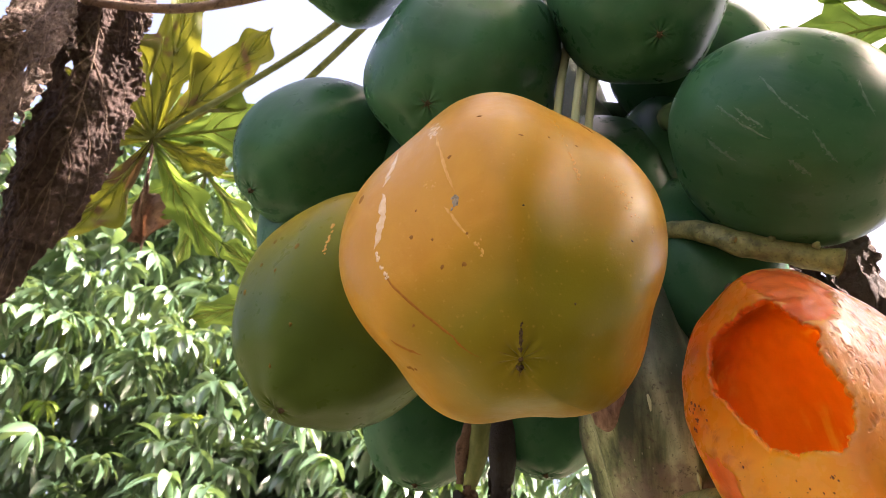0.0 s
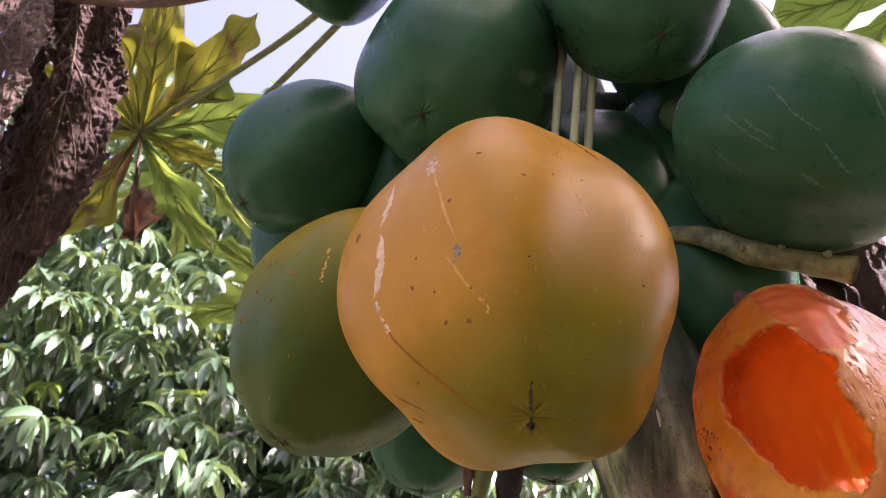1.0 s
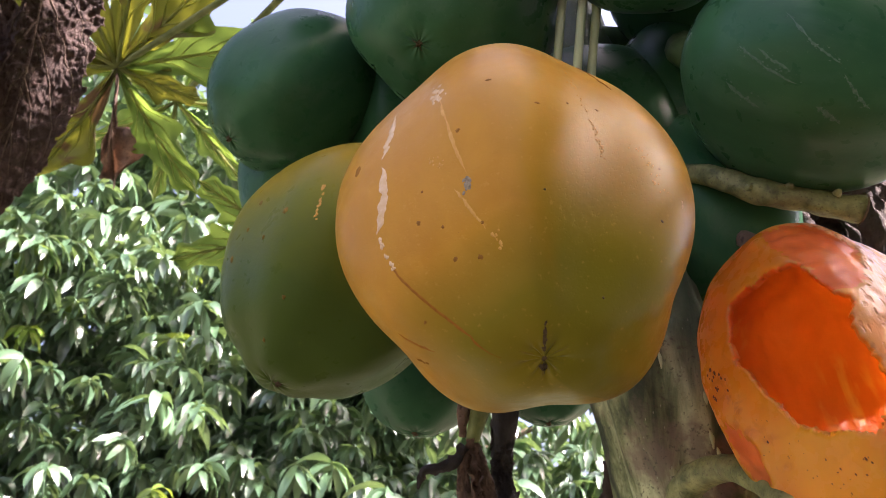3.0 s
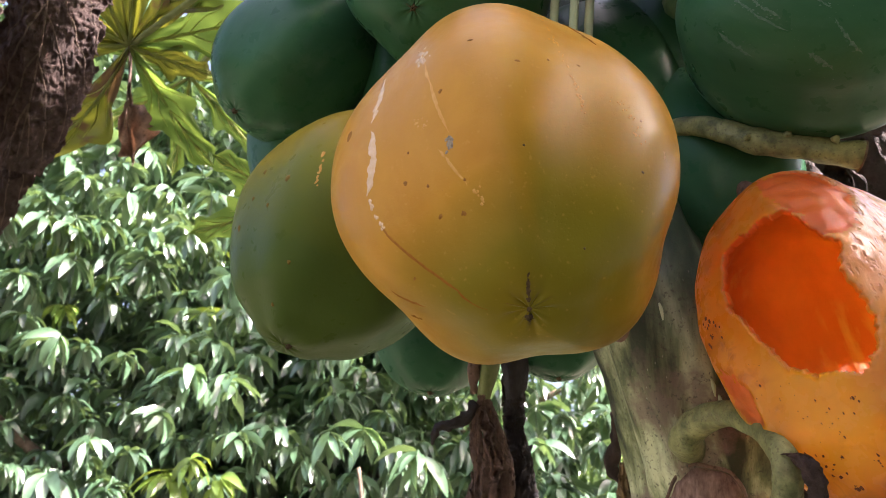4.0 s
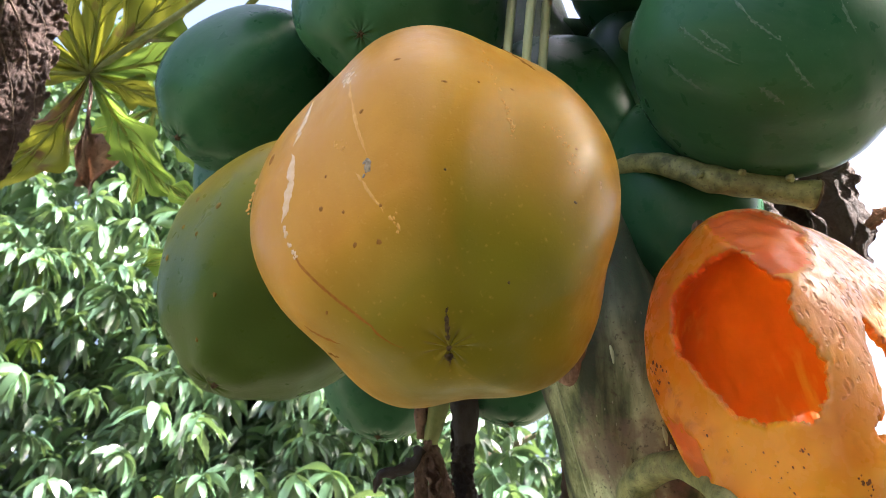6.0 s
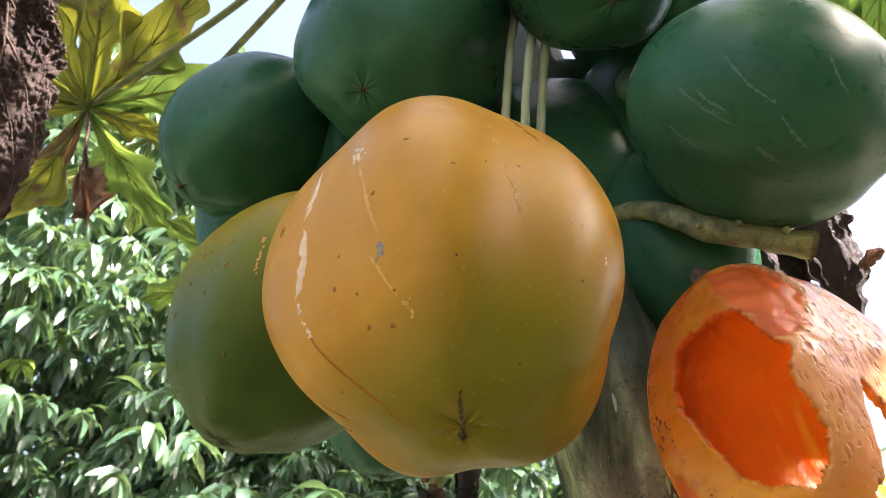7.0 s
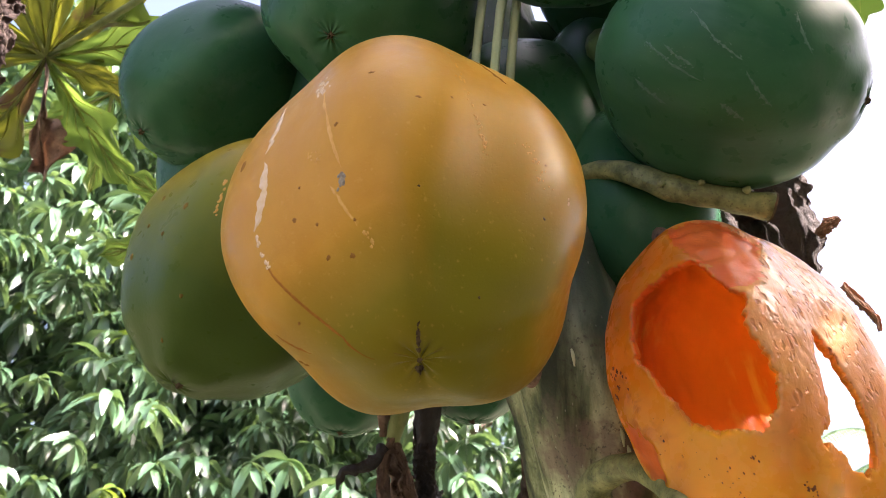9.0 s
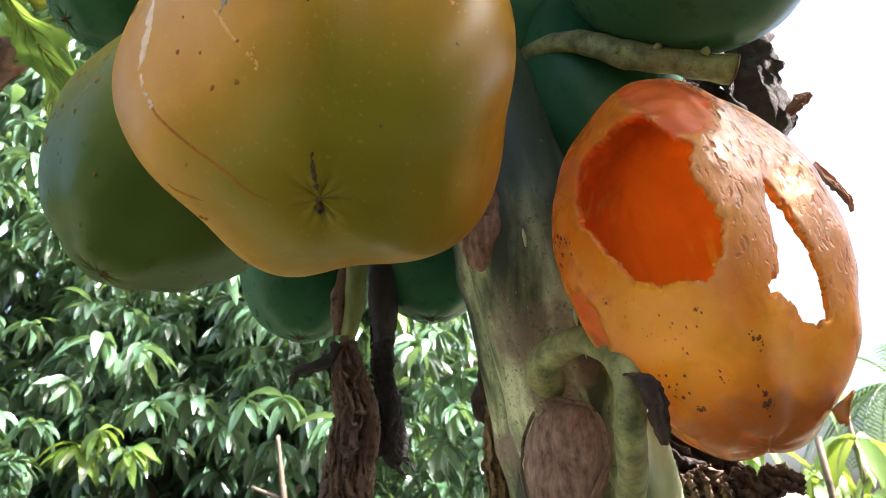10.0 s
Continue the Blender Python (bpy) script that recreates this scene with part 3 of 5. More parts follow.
def papaya_tree():
    tree = thing("papaya_tree", pose(0.30, 0.40, 0.0), "papaya tree with a grey-green scarred trunk full of fruit", "tree")
    inv = tree.matrix_world.inverted()
    line = spline(TRUNK, 150)
    verts, sides = [], 40
    for i, p in enumerate(line):
        r = np.interp(p[2], (0, 1.0, 1.4, 1.7, 2.1), (0.062, 0.046, 0.036, 0.034, 0.026))
        for k in range(sides):
            th = 2 * math.pi * k / sides
            q = 1 + 0.075 * math.sin(5 * th + p[2] * 5) + 0.03 * math.sin(11 * th + p[2] * 9) + 0.055 * abs(math.sin(5.5 * th - p[2] * 4)) + 0.07 * noise.noise(Vector((math.cos(th) * 1.6, math.sin(th) * 1.6, p[2] * 14)))
            q += 0.05 * max(0, math.sin(p[2] * 75 + 1.5 * math.sin(th))) ** 6
            verts.append(inv @ Vector((p[0] + r * q * math.cos(th), p[1] + r * q * math.sin(th), p[2])))
    faces = grid_faces(150, sides, True)
    faces.append(tuple(range(149 * sides, 150 * sides)))
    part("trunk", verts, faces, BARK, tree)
    return tree


TREE = papaya_tree()
TREE_INV = TREE.matrix_world.inverted()


def local(points, inv=None):
    return [(inv or TREE_INV) @ Vector(p) for p in points]


def on_trunk(z, ang, out=0.0):
    """A place on the trunk's bark: ang 0 looks towards -y, positive towards +x."""
    c = trunk_at(z)
    r = float(np.interp(z, (0, 1.0, 1.4, 1.7, 2.1), (0.062, 0.046, 0.036, 0.034, 0.026))) + out
    return c + Vector((math.sin(ang) * r, -math.cos(ang) * r, 0))


def leaf_scar(z, ang, wide, high, seed, proud=0.0, lean=0.0, rimmed=True):
    """A heart-shaped scar of a fallen leaf: a fuzzy plate in a raised green rim."""
    rng = random.Random(seed)
    n = (on_trunk(z, ang, 0.01) - on_trunk(z, ang)).normalized()
    s = Vector((0, 0, 1)).cross(n).normalized()
    up = n.cross(s)
    s, up = s * math.cos(lean) + up * math.sin(lean), up * math.cos(lean) - s * math.sin(lean)
    c = on_trunk(z, ang, 0.001 + proud)
    k, rim, plate = 40, [], []
    for j in range(k):
        a = 2 * math.pi * j / k
        heart = 1 - 0.16 * math.exp(-((a - math.pi / 2) / 0.5) ** 2) + 0.10 * math.exp(-((a - 1.5 * math.pi) / 0.6) ** 2)
        rim.append((math.cos(a) * wide * heart * rng.uniform(0.97, 1.03), math.sin(a) * high * heart))
    verts = [c + n * 0.008]
    for ring, lift in ((0.35, 0.0085), (0.7, 0.0075), (0.95, 0.0055), (1.0, -0.004), (1.12, -0.006 - proud * 1.3)):
        for x, y in rim:
            verts.append(c + s * x * ring + up * y * ring + n * (lift + rng.uniform(-0.0009, 0.0009) - (x * ring) ** 2 / 0.09))
    faces = [(0, 1 + j, 1 + (j + 1) % k) for j in range(k)]
    for r in range(4):
        faces += [(1 + r * k + j, 1 + (r + 1) * k + j, 1 + (r + 1) * k + (j + 1) % k, 1 + r * k + (j + 1) % k) for j in range(k)]
    scar = part("leaf_scar", local(verts), faces, FUZZ, TREE, "brown fuzzy leaf scar with a raised green rim")
    if not rimmed:
        return
    pts = [c + s * x * 1.03 + up * y * 1.03 + n * (0.0055 - x * x / 0.09) for x, y in rim + rim[:1]]
    part("rim", *tube(local(pts), (0.0007, 0.0010, 0.0006, 0.0009), 60, 8, 0.3), DRY_BROWN, scar)


leaf_scar(1.3525, -0.46, 0.0180, 0.026, 3, 0.004, -0.25)
leaf_scar(1.462, -0.80, 0.013, 0.024, 4, -0.004, 0.0, False)
leaf_scar(1.24, -0.5, 0.024, 0.024, 5)

for z, ang, r in ((1.432, 0.20, 0.0022), (1.412, 0.10, 0.0018), (1.405, 0.13, 0.0016), (1.398, 0.10, 0.0014), (1.45, -0.25, 0.0018), (1.385, -0.45, 0.0015), (1.44, 0.30, 0.0014), (1.34, -0.55, 0.0017)):
    c = on_trunk(z, ang, 0.0005)
    pts = [c + Vector((0, 0, 0.004)), c + Vector((0.0004, -0.0012, 0)), c + Vector((0.001, 0, -0.005))]
    part("lenticel", *tube(local(pts), (r * 0.25, r * 0.6, r * 0.2), 10, 8, 0.3, z * 40), STALK_PALE, TREE, "pale corky bump")

for pts in (( (0.0461, 0.336, 1.6235), (0.0499, 0.3376, 1.6611), (0.0545, 0.3416, 1.6945) ),
            ( (0.0562, 0.326, 1.6216), (0.0604, 0.3303, 1.6544), (0.064, 0.3345, 1.6874) ),
            ( (0.066, 0.3346, 1.6273), (0.0687, 0.3321, 1.6518), (0.0732, 0.3347, 1.6878) )):
    part("leaf_stalk", *tube(local([Vector(pts[0]) + Vector((-0.004, 0.02, -0.07))] + list(pts)), (0.0024, 0.0026, 0.0028, 0.0034), 18, 10, 0.15), STALK_PALE, TREE, "pale green leaf stalk among the fruit")

# ---- the fruit ----
rng = random.Random(7)


def hang(shape, skin, label, root_z, size=(70, 104), scar=0.0022, root=None, group="papayas on the tree", seed=0.0, dimple=0.0015, nip=0.06, name="papaya", bend=(0, 0, 0), keel=None):
    fr = Fruit(shape, dimple, 0.0006, seed, nip, bend, keel)
    ob = thing(name, fr.m, label, "papaya", group)
    part("skin", *fr.skin(*size), skin, ob)
    if scar:
        blossom_scar(fr, rng, scar, SCAR_BROWN, ob)
    start = fr.m.translation
    peduncle(fr, root or trunk_at(root_z) + (start - trunk_at(root_z)) * 0.15, PEDUNCLE, ob)
    return fr, ob


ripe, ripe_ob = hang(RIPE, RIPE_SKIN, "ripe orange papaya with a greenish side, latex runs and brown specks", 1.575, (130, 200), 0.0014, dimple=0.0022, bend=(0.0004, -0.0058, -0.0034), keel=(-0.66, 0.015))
tagged(part("scab", *ripe.flecks([(0.800, -0.300), (0.822, -0.292)], 0.0009, rng, 16, 0.0004, 0.0010), GREY_SCAB, ripe_ob, "grey crumbly scab"), kind="stuff")
for u, th, size, stretch, mat in (
        (0.66, -0.768, 0.0009, 0.7, BROWN_MARK), (0.912, -0.166, 0.0008, 1, BROWN_MARK), (0.84, -0.007, 0.0006, 1, BROWN_MARK), (0.57, -0.539, 0.0011, 0.6, BROWN_MARK),
        (0.69, -0.328, 0.0008, 1, BROWN_MARK), (0.524, 0.387, 0.0017, 1.6, BROWN_MARK), (0.803, 0.135, 0.0008, 1, BROWN_MARK), (0.893, 0.039, 0.0007, 1, BROWN_MARK),
        (0.926, 0.653, 0.0007, 0.7, BROWN_MARK), (0.954, -1.505, 0.0004, 1, SCAR_BROWN), (0.822, -1.636, 0.0005, 1, SCAR_BROWN), (0.856, -0.757, 0.0004, 1, SCAR_BROWN),
        (0.582, -1.156, 0.0007, 0.7, BROWN_MARK), (0.62, -0.95, 0.0005, 1, BROWN_MARK), (0.75, 0.02, 0.0005, 1, BROWN_MARK), (0.88, -0.30, 0.0005, 1, BROWN_MARK), (0.70, -1.55, 0.0005, 1, BROWN_MARK)):
    part("scab", *ripe.scab(u, th, size * 1.1, rng, stretch, 0.00012), mat, ripe_ob)
tagged(part("scab", *ripe.flecks([(0.900, -0.36), (0.912, -0.35)], 0.0008, rng, 10, 0.0003, 0.0007), PALE_MARK, ripe_ob), kind="stuff")
tagged(part("scab", *ripe.flecks([(0.70, -0.10), (0.735, -0.17)], 0.0012, rng, 22, 0.0002, 0.0005), PALE_MARK, ripe_ob), kind="stuff")
tagged(part("scab", *ripe.flecks([(0.745, -1.74), (0.755, -1.75)], 0.0004, rng, 6, 0.0003, 0.0005), LATEX, ripe_ob), kind="stuff")
part("scratch", *ripe.streak([(0.835, 0.445), (0.855, 0.455), (0.918, 0.484), (0.969, 0.549), (0.991, 0.79)], 0.00050, rng, 90, 0.0001, 0.4), SCRATCH, ripe_ob, "thin brownish scratch")
part("scratch", *ripe.streak([(0.882, 0.91), (0.90, 0.95), (0.93, 0.98)], 0.0007, rng, 40, 0.00012, 0.7), SCRATCH, ripe_ob)
tagged(part("scratch", *ripe.flecks([(0.867, 1.232), (0.897, 1.24)], 0.0005, rng, 18, 0.0003, 0.0007), BROWN_MARK, ripe_ob), kind="stuff")
part("scratch", *ripe.streak([(0.29, -1.173), (0.359, -1.262), (0.404, -1.341)], 0.0012, rng, 50, 0.0002, 0.8), BROWN_MARK, ripe_ob, "rough brown crack")
part("scratch", *ripe.streak([(0.9875, -0.73), (0.9925, -0.685), (0.9990, -0.70)], 0.00032, rng, 60, 0.00012, 0.9), SCAR_BROWN, ripe_ob, "dark crack above the blossom end")
tagged(part("scar_crumb", *ripe.flecks([(0.9935, -0.70), (0.9975, -0.68), (0.9990, -0.64)], 0.00034, rng, 40, 0.0003, 0.0008), SCAR_BROWN, ripe_ob, "dry dark crumbs round the blossom end"), kind="stuff")
for turn in (-1.75, -1.25, 0.35, 0.95, 2.3):
    part("scar_crease", *ripe.streak([(0.9992, turn), (0.9980, turn + 0.06), (0.9960, turn + 0.10)], 0.00013, rng, 30, 0.00006, 0.6), TURN_MARK, ripe_ob)
part("latex_run", *ripe.streak([(0.597, 0.234), (0.679, 0.238), (0.725, 0.318), (0.765, 0.40)], 0.0019, rng, 90, 0.0002, 0.26), LATEX, ripe_ob, "shiny whitish dried latex run")
tagged(part("latex_run", *ripe.flecks([(0.775, 0.41), (0.815, 0.43), (0.850, 0.452)], 0.0004, rng, 40, 0.0003, 0.0007), LATEX, ripe_ob), kind="stuff")
part("latex_run", *ripe.streak([(0.40, 0.09), (0.50, 0.14), (0.57, 0.20)], 0.0015, rng, 60, 0.0002, 0.5), LATEX, ripe_ob)
tagged(part("latex_run", *ripe.flecks([(0.46, -0.235), (0.54, -0.26)], 0.0009, rng, 30, 0.0003, 0.0011), LATEX, ripe_ob), kind="stuff")
part("latex_run", *ripe.streak([(0.53, -0.26), (0.633, -0.275), (0.738, -0.287), (0.79, -0.30)], 0.0006, rng, 70, 0.0001, 0.5), PALE_MARK, ripe_ob)
part("latex_run", *ripe.streak([(0.80, -0.20), (0.84, -0.24), (0.89, -0.30)], 0.0005, rng, 50, 0.0001, 0.6), PALE_MARK, ripe_ob)
tagged(part("latex_run", *ripe.flecks([(0.36, -0.97), (0.537, -1.027), (0.631, -1.091), (0.73, -1.178)], 0.0006, rng, 90, 0.0002, 0.0006), PALE_MARK, ripe_ob), kind="stuff")
tagged(part("latex_run", *ripe.flecks([(0.63, -1.35), (0.70, -1.48), (0.76, -1.58)], 0.0013, rng, 50, 0.0002, 0.0004), PALE_MARK, ripe_ob), kind="stuff")

turning, turning_ob = hang(TURNING, TURNING_SKIN, "half-ripe papaya, olive yellow above and green at its tip", 1.60, (80, 120), 0.0020, seed=3.0, nip=0.14, bend=(-0.0055, 0.0, -0.0040))
for u, th, size in ((0.61, -1.349, 0.0016), (0.865, -1.644, 0.0009), (0.529, -0.894, 0.0013), (0.644, -0.872, 0.0010), (0.74, -0.698, 0.0013), (0.946, -1.426, 0.0009), (0.696, -1.169, 0.0009)):
    part("scab", *turning.scab(u, th, size, rng, 1.3, 0.0003), TURN_MARK, turning_ob)
tagged(part("latex_run", *turning.flecks([(0.49, -1.58), (0.56, -1.62), (0.64, -1.66)], 0.0004, rng, 40, 0.0003, 0.0007), PALE_MARK, turning_ob), kind="stuff")

green_label = "dark green unripe papaya with a waxy skin"
ga, ga_ob = hang(GREEN_A, GREEN_SKIN, green_label, 1.72, seed=11.0, nip=0.12)
gb, gb_ob = hang(GREEN_B, GREEN_SKIN, green_label + " and pale streaks", 1.76, seed=17.0)
tagged(part("latex_run", *gb.flecks([(0.74, -0.60), (0.80, -0.66), (0.88, -0.76)], 0.0006, rng, 70, 0.0003, 0.0009), GREEN_LATEX, gb_ob), kind="stuff")
gc, gc_ob = hang(GREEN_C, GREEN_SKIN, "large green papaya with pale latex streaks", 1.64, (80, 120), root=(0.140, 0.390, 1.675), seed=23.0, nip=0.14)
for path, w, n in (([(0.33, 0.80), (0.365, 0.836), (0.449, 0.914), (0.56, 0.977)], 0.0005, 90), ([(0.40, 0.80), (0.46, 0.86), (0.52, 0.90)], 0.0004, 40), ([(0.44, 0.55), (0.569, 0.732), (0.66, 0.80)], 0.0006, 80),
                   ([(0.674, 0.859), (0.729, 0.987), (0.77, 1.082)], 0.0006, 80), ([(0.741, 0.327), (0.78, 0.473), (0.835, 0.629)], 0.0006, 60), ([(0.309, 1.05), (0.381, 1.135), (0.446, 1.189)], 0.0018, 50),
                   ([(0.62, 1.10), (0.70, 1.22)], 0.0030, 16)):
    part("latex_run", *gc.streak(path, 0.00038 + 0.25 * w, rng, 110, 0.00005, 0.8), GREEN_LATEX, gc_ob)
    tagged(part("latex_run", *gc.flecks(path, w * 1.6, rng, n // 3, 0.00012, 0.00034), GREEN_LATEX, gc_ob), kind="stuff")
gd, gd_ob = hang(GREEN_D, GREEN_SKIN, green_label, 1.80, seed=29.0)
ge, ge_ob = hang(GREEN_E, GREEN_SKIN, green_label, 1.88, seed=31.0)
gf, gf_ob = hang(GREEN_F, GREEN_SKIN, green_label, 1.72, seed=37.0)


def more_green(tip, az, el, length, radius, root_z, seed):
    shape = (tip, az, el, length, radius, 0.035, seed, 0.87, 2.2, (0.01, 0.0, 0.01, 0.0))
    return hang(shape, GREEN_SKIN, green_label + ", half hidden", root_z, (56, 84), seed=seed)


more_green((0.195, 0.365, 1.665), 60, -50, 0.14, 0.052, 1.85, 41.0)
more_green((-0.1145, 0.4429, 1.5423), -10, -80, 0.13, 0.046, 1.68, 43.0)
more_green((-0.030, 0.520, 1.440), -15, -80, 0.14, 0.050, 1.62, 47.0)
more_green((0.055, 0.475, 1.440), 5, -85, 0.14, 0.048, 1.62, 53.0)
more_green((0.155, 0.385, 1.490), 40, -75, 0.13, 0.050, 1.64, 59.0)
more_green((0.150, 0.395, 1.575), 30, -75, 0.13, 0.048, 1.72, 61.0)
more_green((-0.050, 0.430, 1.580), -10, -82, 0.13, 0.044, 1.74, 67.0)


# ---- the pecked fruit ----
def inside(u, th, poly):
    hit = False
    for i in range(len(poly)):
        (a, b), (c, d) = poly[i], poly[i - 1]
        if (b > th) != (d > th) and u < (c - a) * (th - b) / (d - b) + a:
            hit = not hit
    return hit


HOLE_FRONT = [(0.393, 0.766), (0.309, 0.679), (0.307, 0.404), (0.318, 0.219), (0.335, 0.063), (0.38, 0.036), (0.437, -0.052), (0.467, -0.132), (0.548, -0.059),
              (0.624, -0.117), (0.665, -0.142), (0.734, -0.083), (0.771, 0.08), (0.75, 0.25), (0.713, 0.486), (0.675, 0.592), (0.618, 0.654), (0.548, 0.717), (0.469, 0.794)]
HOLE_SIDE = [(0.519, -0.615), (0.58, -0.80), (0.667, -0.914), (0.717, -1.003), (0.805, -1.021), (0.831, -0.931), (0.818, -0.759), (0.792, -0.583), (0.797, -0.40),
             (0.784, -0.34), (0.758, -0.47), (0.704, -0.52), (0.668, -0.51), (0.603, -0.52)]
HOLE_BACK = [(0.15, -2.02), (0.30, -1.95), (0.45, -1.98), (0.66, -2.08), (0.73, -2.32), (0.62, -2.55), (0.50, -2.68), (0.40, -2.70), (0.30, -2.50), (0.20, -2.28)]
PEELED = [(0.12, 0.20), (0.10, -0.20), (0.129, -0.367), (0.237, -0.546), (0.395, -0.317), (0.444, -0.154), (0.437, -0.052), (0.376, 0.033), (0.329, 0.059), (0.248, 0.175)]

PEELED_LOW = [(0.58, 1.16), (0.63, 1.04), (0.70, 1.02), (0.75, 1.10), (0.74, 1.25), (0.66, 1.34), (0.58, 1.28)]


def pecked_papaya():
    fr = Fruit(ROTTEN, 0.001, 0.0012, 61.0)
    ob = thing("papaya", fr.m, "overripe orange papaya pecked hollow, with ragged holes", "papaya", "papayas on the tree")
    nu, nv, wall = 240, 380, 0.0036
    rows = [0.0004 + 0.9996 * ((1 - math.cos(math.pi * i / (nu - 1))) / 2) for i in range(nu)]
    turns = [-math.pi + 2 * math.pi * j / nv for j in range(nv)]
    def torn(u, th):
        q = Vector((math.cos(th), math.sin(th), u * 2.6))
        return u + 0.022 * noise.noise(q * 7) + 0.012 * noise.noise(q * 22), th + 0.07 * noise.noise(q * 7 + Vector((4, 0, 0))) + 0.03 * noise.noise(q * 22 + Vector((6, 0, 0)))

    peeled = np.array([[1.0 if inside(*torn(u, th), PEELED) or inside(*torn(u, th), PEELED_LOW) else 0.0 for th in turns] for u in rows])
    soft = peeled.copy()
    for _ in range(5):
        soft = (soft + np.roll(soft, 1, 0) + np.roll(soft, -1, 0) + np.roll(soft, 1, 1) + np.roll(soft, -1, 1)) / 5
    bm = bmesh.new()
    outer, inner = [], []
    for i, u in enumerate(rows):
        for j, th in enumerate(turns):
            p, n = fr.at(u, th), fr.normal(u, th)
            sunk = soft[i, j] * (0.0016 + 0.0009 * noise.noise(p * 160) + 0.0012 * noise.noise(p * 60))
            if th < 0.15 and u < 0.80:
                pit = max(0.0, noise.noise(Vector((p.x * 430, p.y * 430, p.z * 210))) - 0.06)
                sunk += 0.0006 * pit * min(1.0, (0.15 - th) * 3) * min(1.0, (0.80 - u) * 5) * (1 - soft[i, j])
            outer.append(bm.verts.new(p - n * sunk + n * 0.0007 * noise.noise(p * 80 + Vector((5, 0, 0)))))
            q = p - n * (wall + 0.0012 * noise.noise(p * 70 + Vector((2, 0, 0))) + 0.0008 * noise.noise(Vector((p.x * 190, p.y * 190, p.z * 60))))
            inner.append(bm.verts.new(q))
    kept = np.ones((nu - 1, nv), bool)
    for i in range(nu - 1):
        for j in range(nv):
            u, th = (rows[i] + rows[i + 1]) / 2, turns[j] + math.pi / nv
            q = Vector((math.cos(th), math.sin(th), u * 2.6))
            du = 0.010 * noise.noise(q * 9) + 0.008 * noise.noise(q * 30) + 0.005 * noise.noise(q * 70)
            dt = 0.020 * noise.noise(q * 9 + Vector((7, 0, 0))) + 0.018 * noise.noise(q * 30 + Vector((3, 0, 0))) + 0.012 * noise.noise(q * 70 + Vector((1, 0, 0)))
            kept[i, j] = not any(inside(u + du, th + dt, hole) for hole in (HOLE_FRONT, HOLE_SIDE, HOLE_BACK))
    rim = []
    for i in range(nu - 1):
        for j in range(nv):
            if not kept[i, j]:
                continue
            k = (j + 1) % nv
            ring = (i * nv + j, i * nv + k, (i + 1) * nv + k, (i + 1) * nv + j)
            f = bm.faces.new([outer[x] for x in ring])
            f.material_index = 2 if peeled[i, j] else 0
            bm.faces.new([inner[x] for x in reversed(ring)]).material_index = 1
            for di, dj, a, b in ((-1, 0, 0, 1), (0, 1, 1, 2), (1, 0, 2, 3), (0, -1, 3, 0)):
                if 0 <= i + di < nu - 1 and not kept[i + di, (j + dj) % nv]:
                    a, b = ring[a], ring[b]
                    f = bm.faces.new((outer[b], outer[a], inner[a], inner[b]))
                    f.material_index = 1
                    rim.append(f)
    bm.faces.new(list(reversed(outer[:nv])))
    bm.faces.new(inner[:nv]).material_index = 1
    bmesh.ops.delete(bm, geom=[v for v in bm.verts if not v.link_faces], context="VERTS")
    edge = list({v for f in rim if f.is_valid for v in f.verts})
    for _ in range(1):
        bmesh.ops.smooth_vert(bm, verts=edge, factor=0.6, use_axis_x=True, use_axis_y=True, use_axis_z=True)
    for f in bm.faces:
        f.smooth = True
    bmesh.ops.recalc_face_normals(bm, faces=bm.faces)
    me = bpy.data.meshes.new("shell")
    bm.to_mesh(me)
    bm.free()
    for mat in (ROT_SKIN, FLESH, RAW_PATCH):
        me.materials.append(mat)
    shell = new("shell", me)
    shell.parent = ob
    shell["label"] = "hollow orange shell with torn edges and red flesh inside"
    for path, w, n, big in (([(0.44, 1.06), (0.53, 1.04)], 0.0022, 26, 0.0010), ([(0.925, 0.77), (0.932, 0.75)], 0.0010, 9, 0.0009), ([(0.87, -0.12), (0.895, -0.15)], 0.0012, 16, 0.0008),
                            ([(0.80, 0.24), (0.82, 0.24)], 0.0016, 8, 0.0006), ([(0.88, 0.84), (0.90, 0.82)], 0.0016, 10, 0.0009), ([(0.955, -0.1), (0.975, -0.1)], 0.0018, 26, 0.0009),
                            ([(0.70, 0.75), (0.86, 0.4)], 0.0060, 22, 0.0005), ([(0.84, 0.9), (0.93, 0.2)], 0.0050, 20, 0.0006), ([(0.60, 0.95), (0.75, 0.8)], 0.0030, 12, 0.0006)):
        tagged(part("scab", *fr.flecks(path, w, rng, n, 0.00015, big * 0.8), ROT_SPOT, ob, "dark brown rotten spots"), kind="stuff")
    part("peduncle", *tube([fr.m.inverted() @ Vector(p) for p in ((0.112, 0.405, 1.575), (0.128, 0.388, 1.545), (0.142, 0.362, 1.520), tuple(fr.m @ Vector((0, 0, -0.002))))], (0.006, 0.005, 0.005, 0.006), 18, 12, 0.2), DRY_BROWN, ob)
    inv = fr.m.inverted()
    a, b, c = (inv @ Vector(p) for p in ((0.1744, 0.2742, 1.3555), (0.1817, 0.2726, 1.3616), (0.1773, 0.2739, 1.3504)))
    flap = []
    for i in range(9):
        for j in range(6):
            f, g = i / 8, j / 5
            p = a.lerp(b, g).lerp(c, f * (0.86 + 0.14 * g))
            flap.append(p + (c - a).cross(b - a).normalized() * 0.0012 * math.sin(g * 3.1) * (1 + f) + (b - a) * 0.05 * noise.noise(Vector((f * 4, g * 3, 1))))
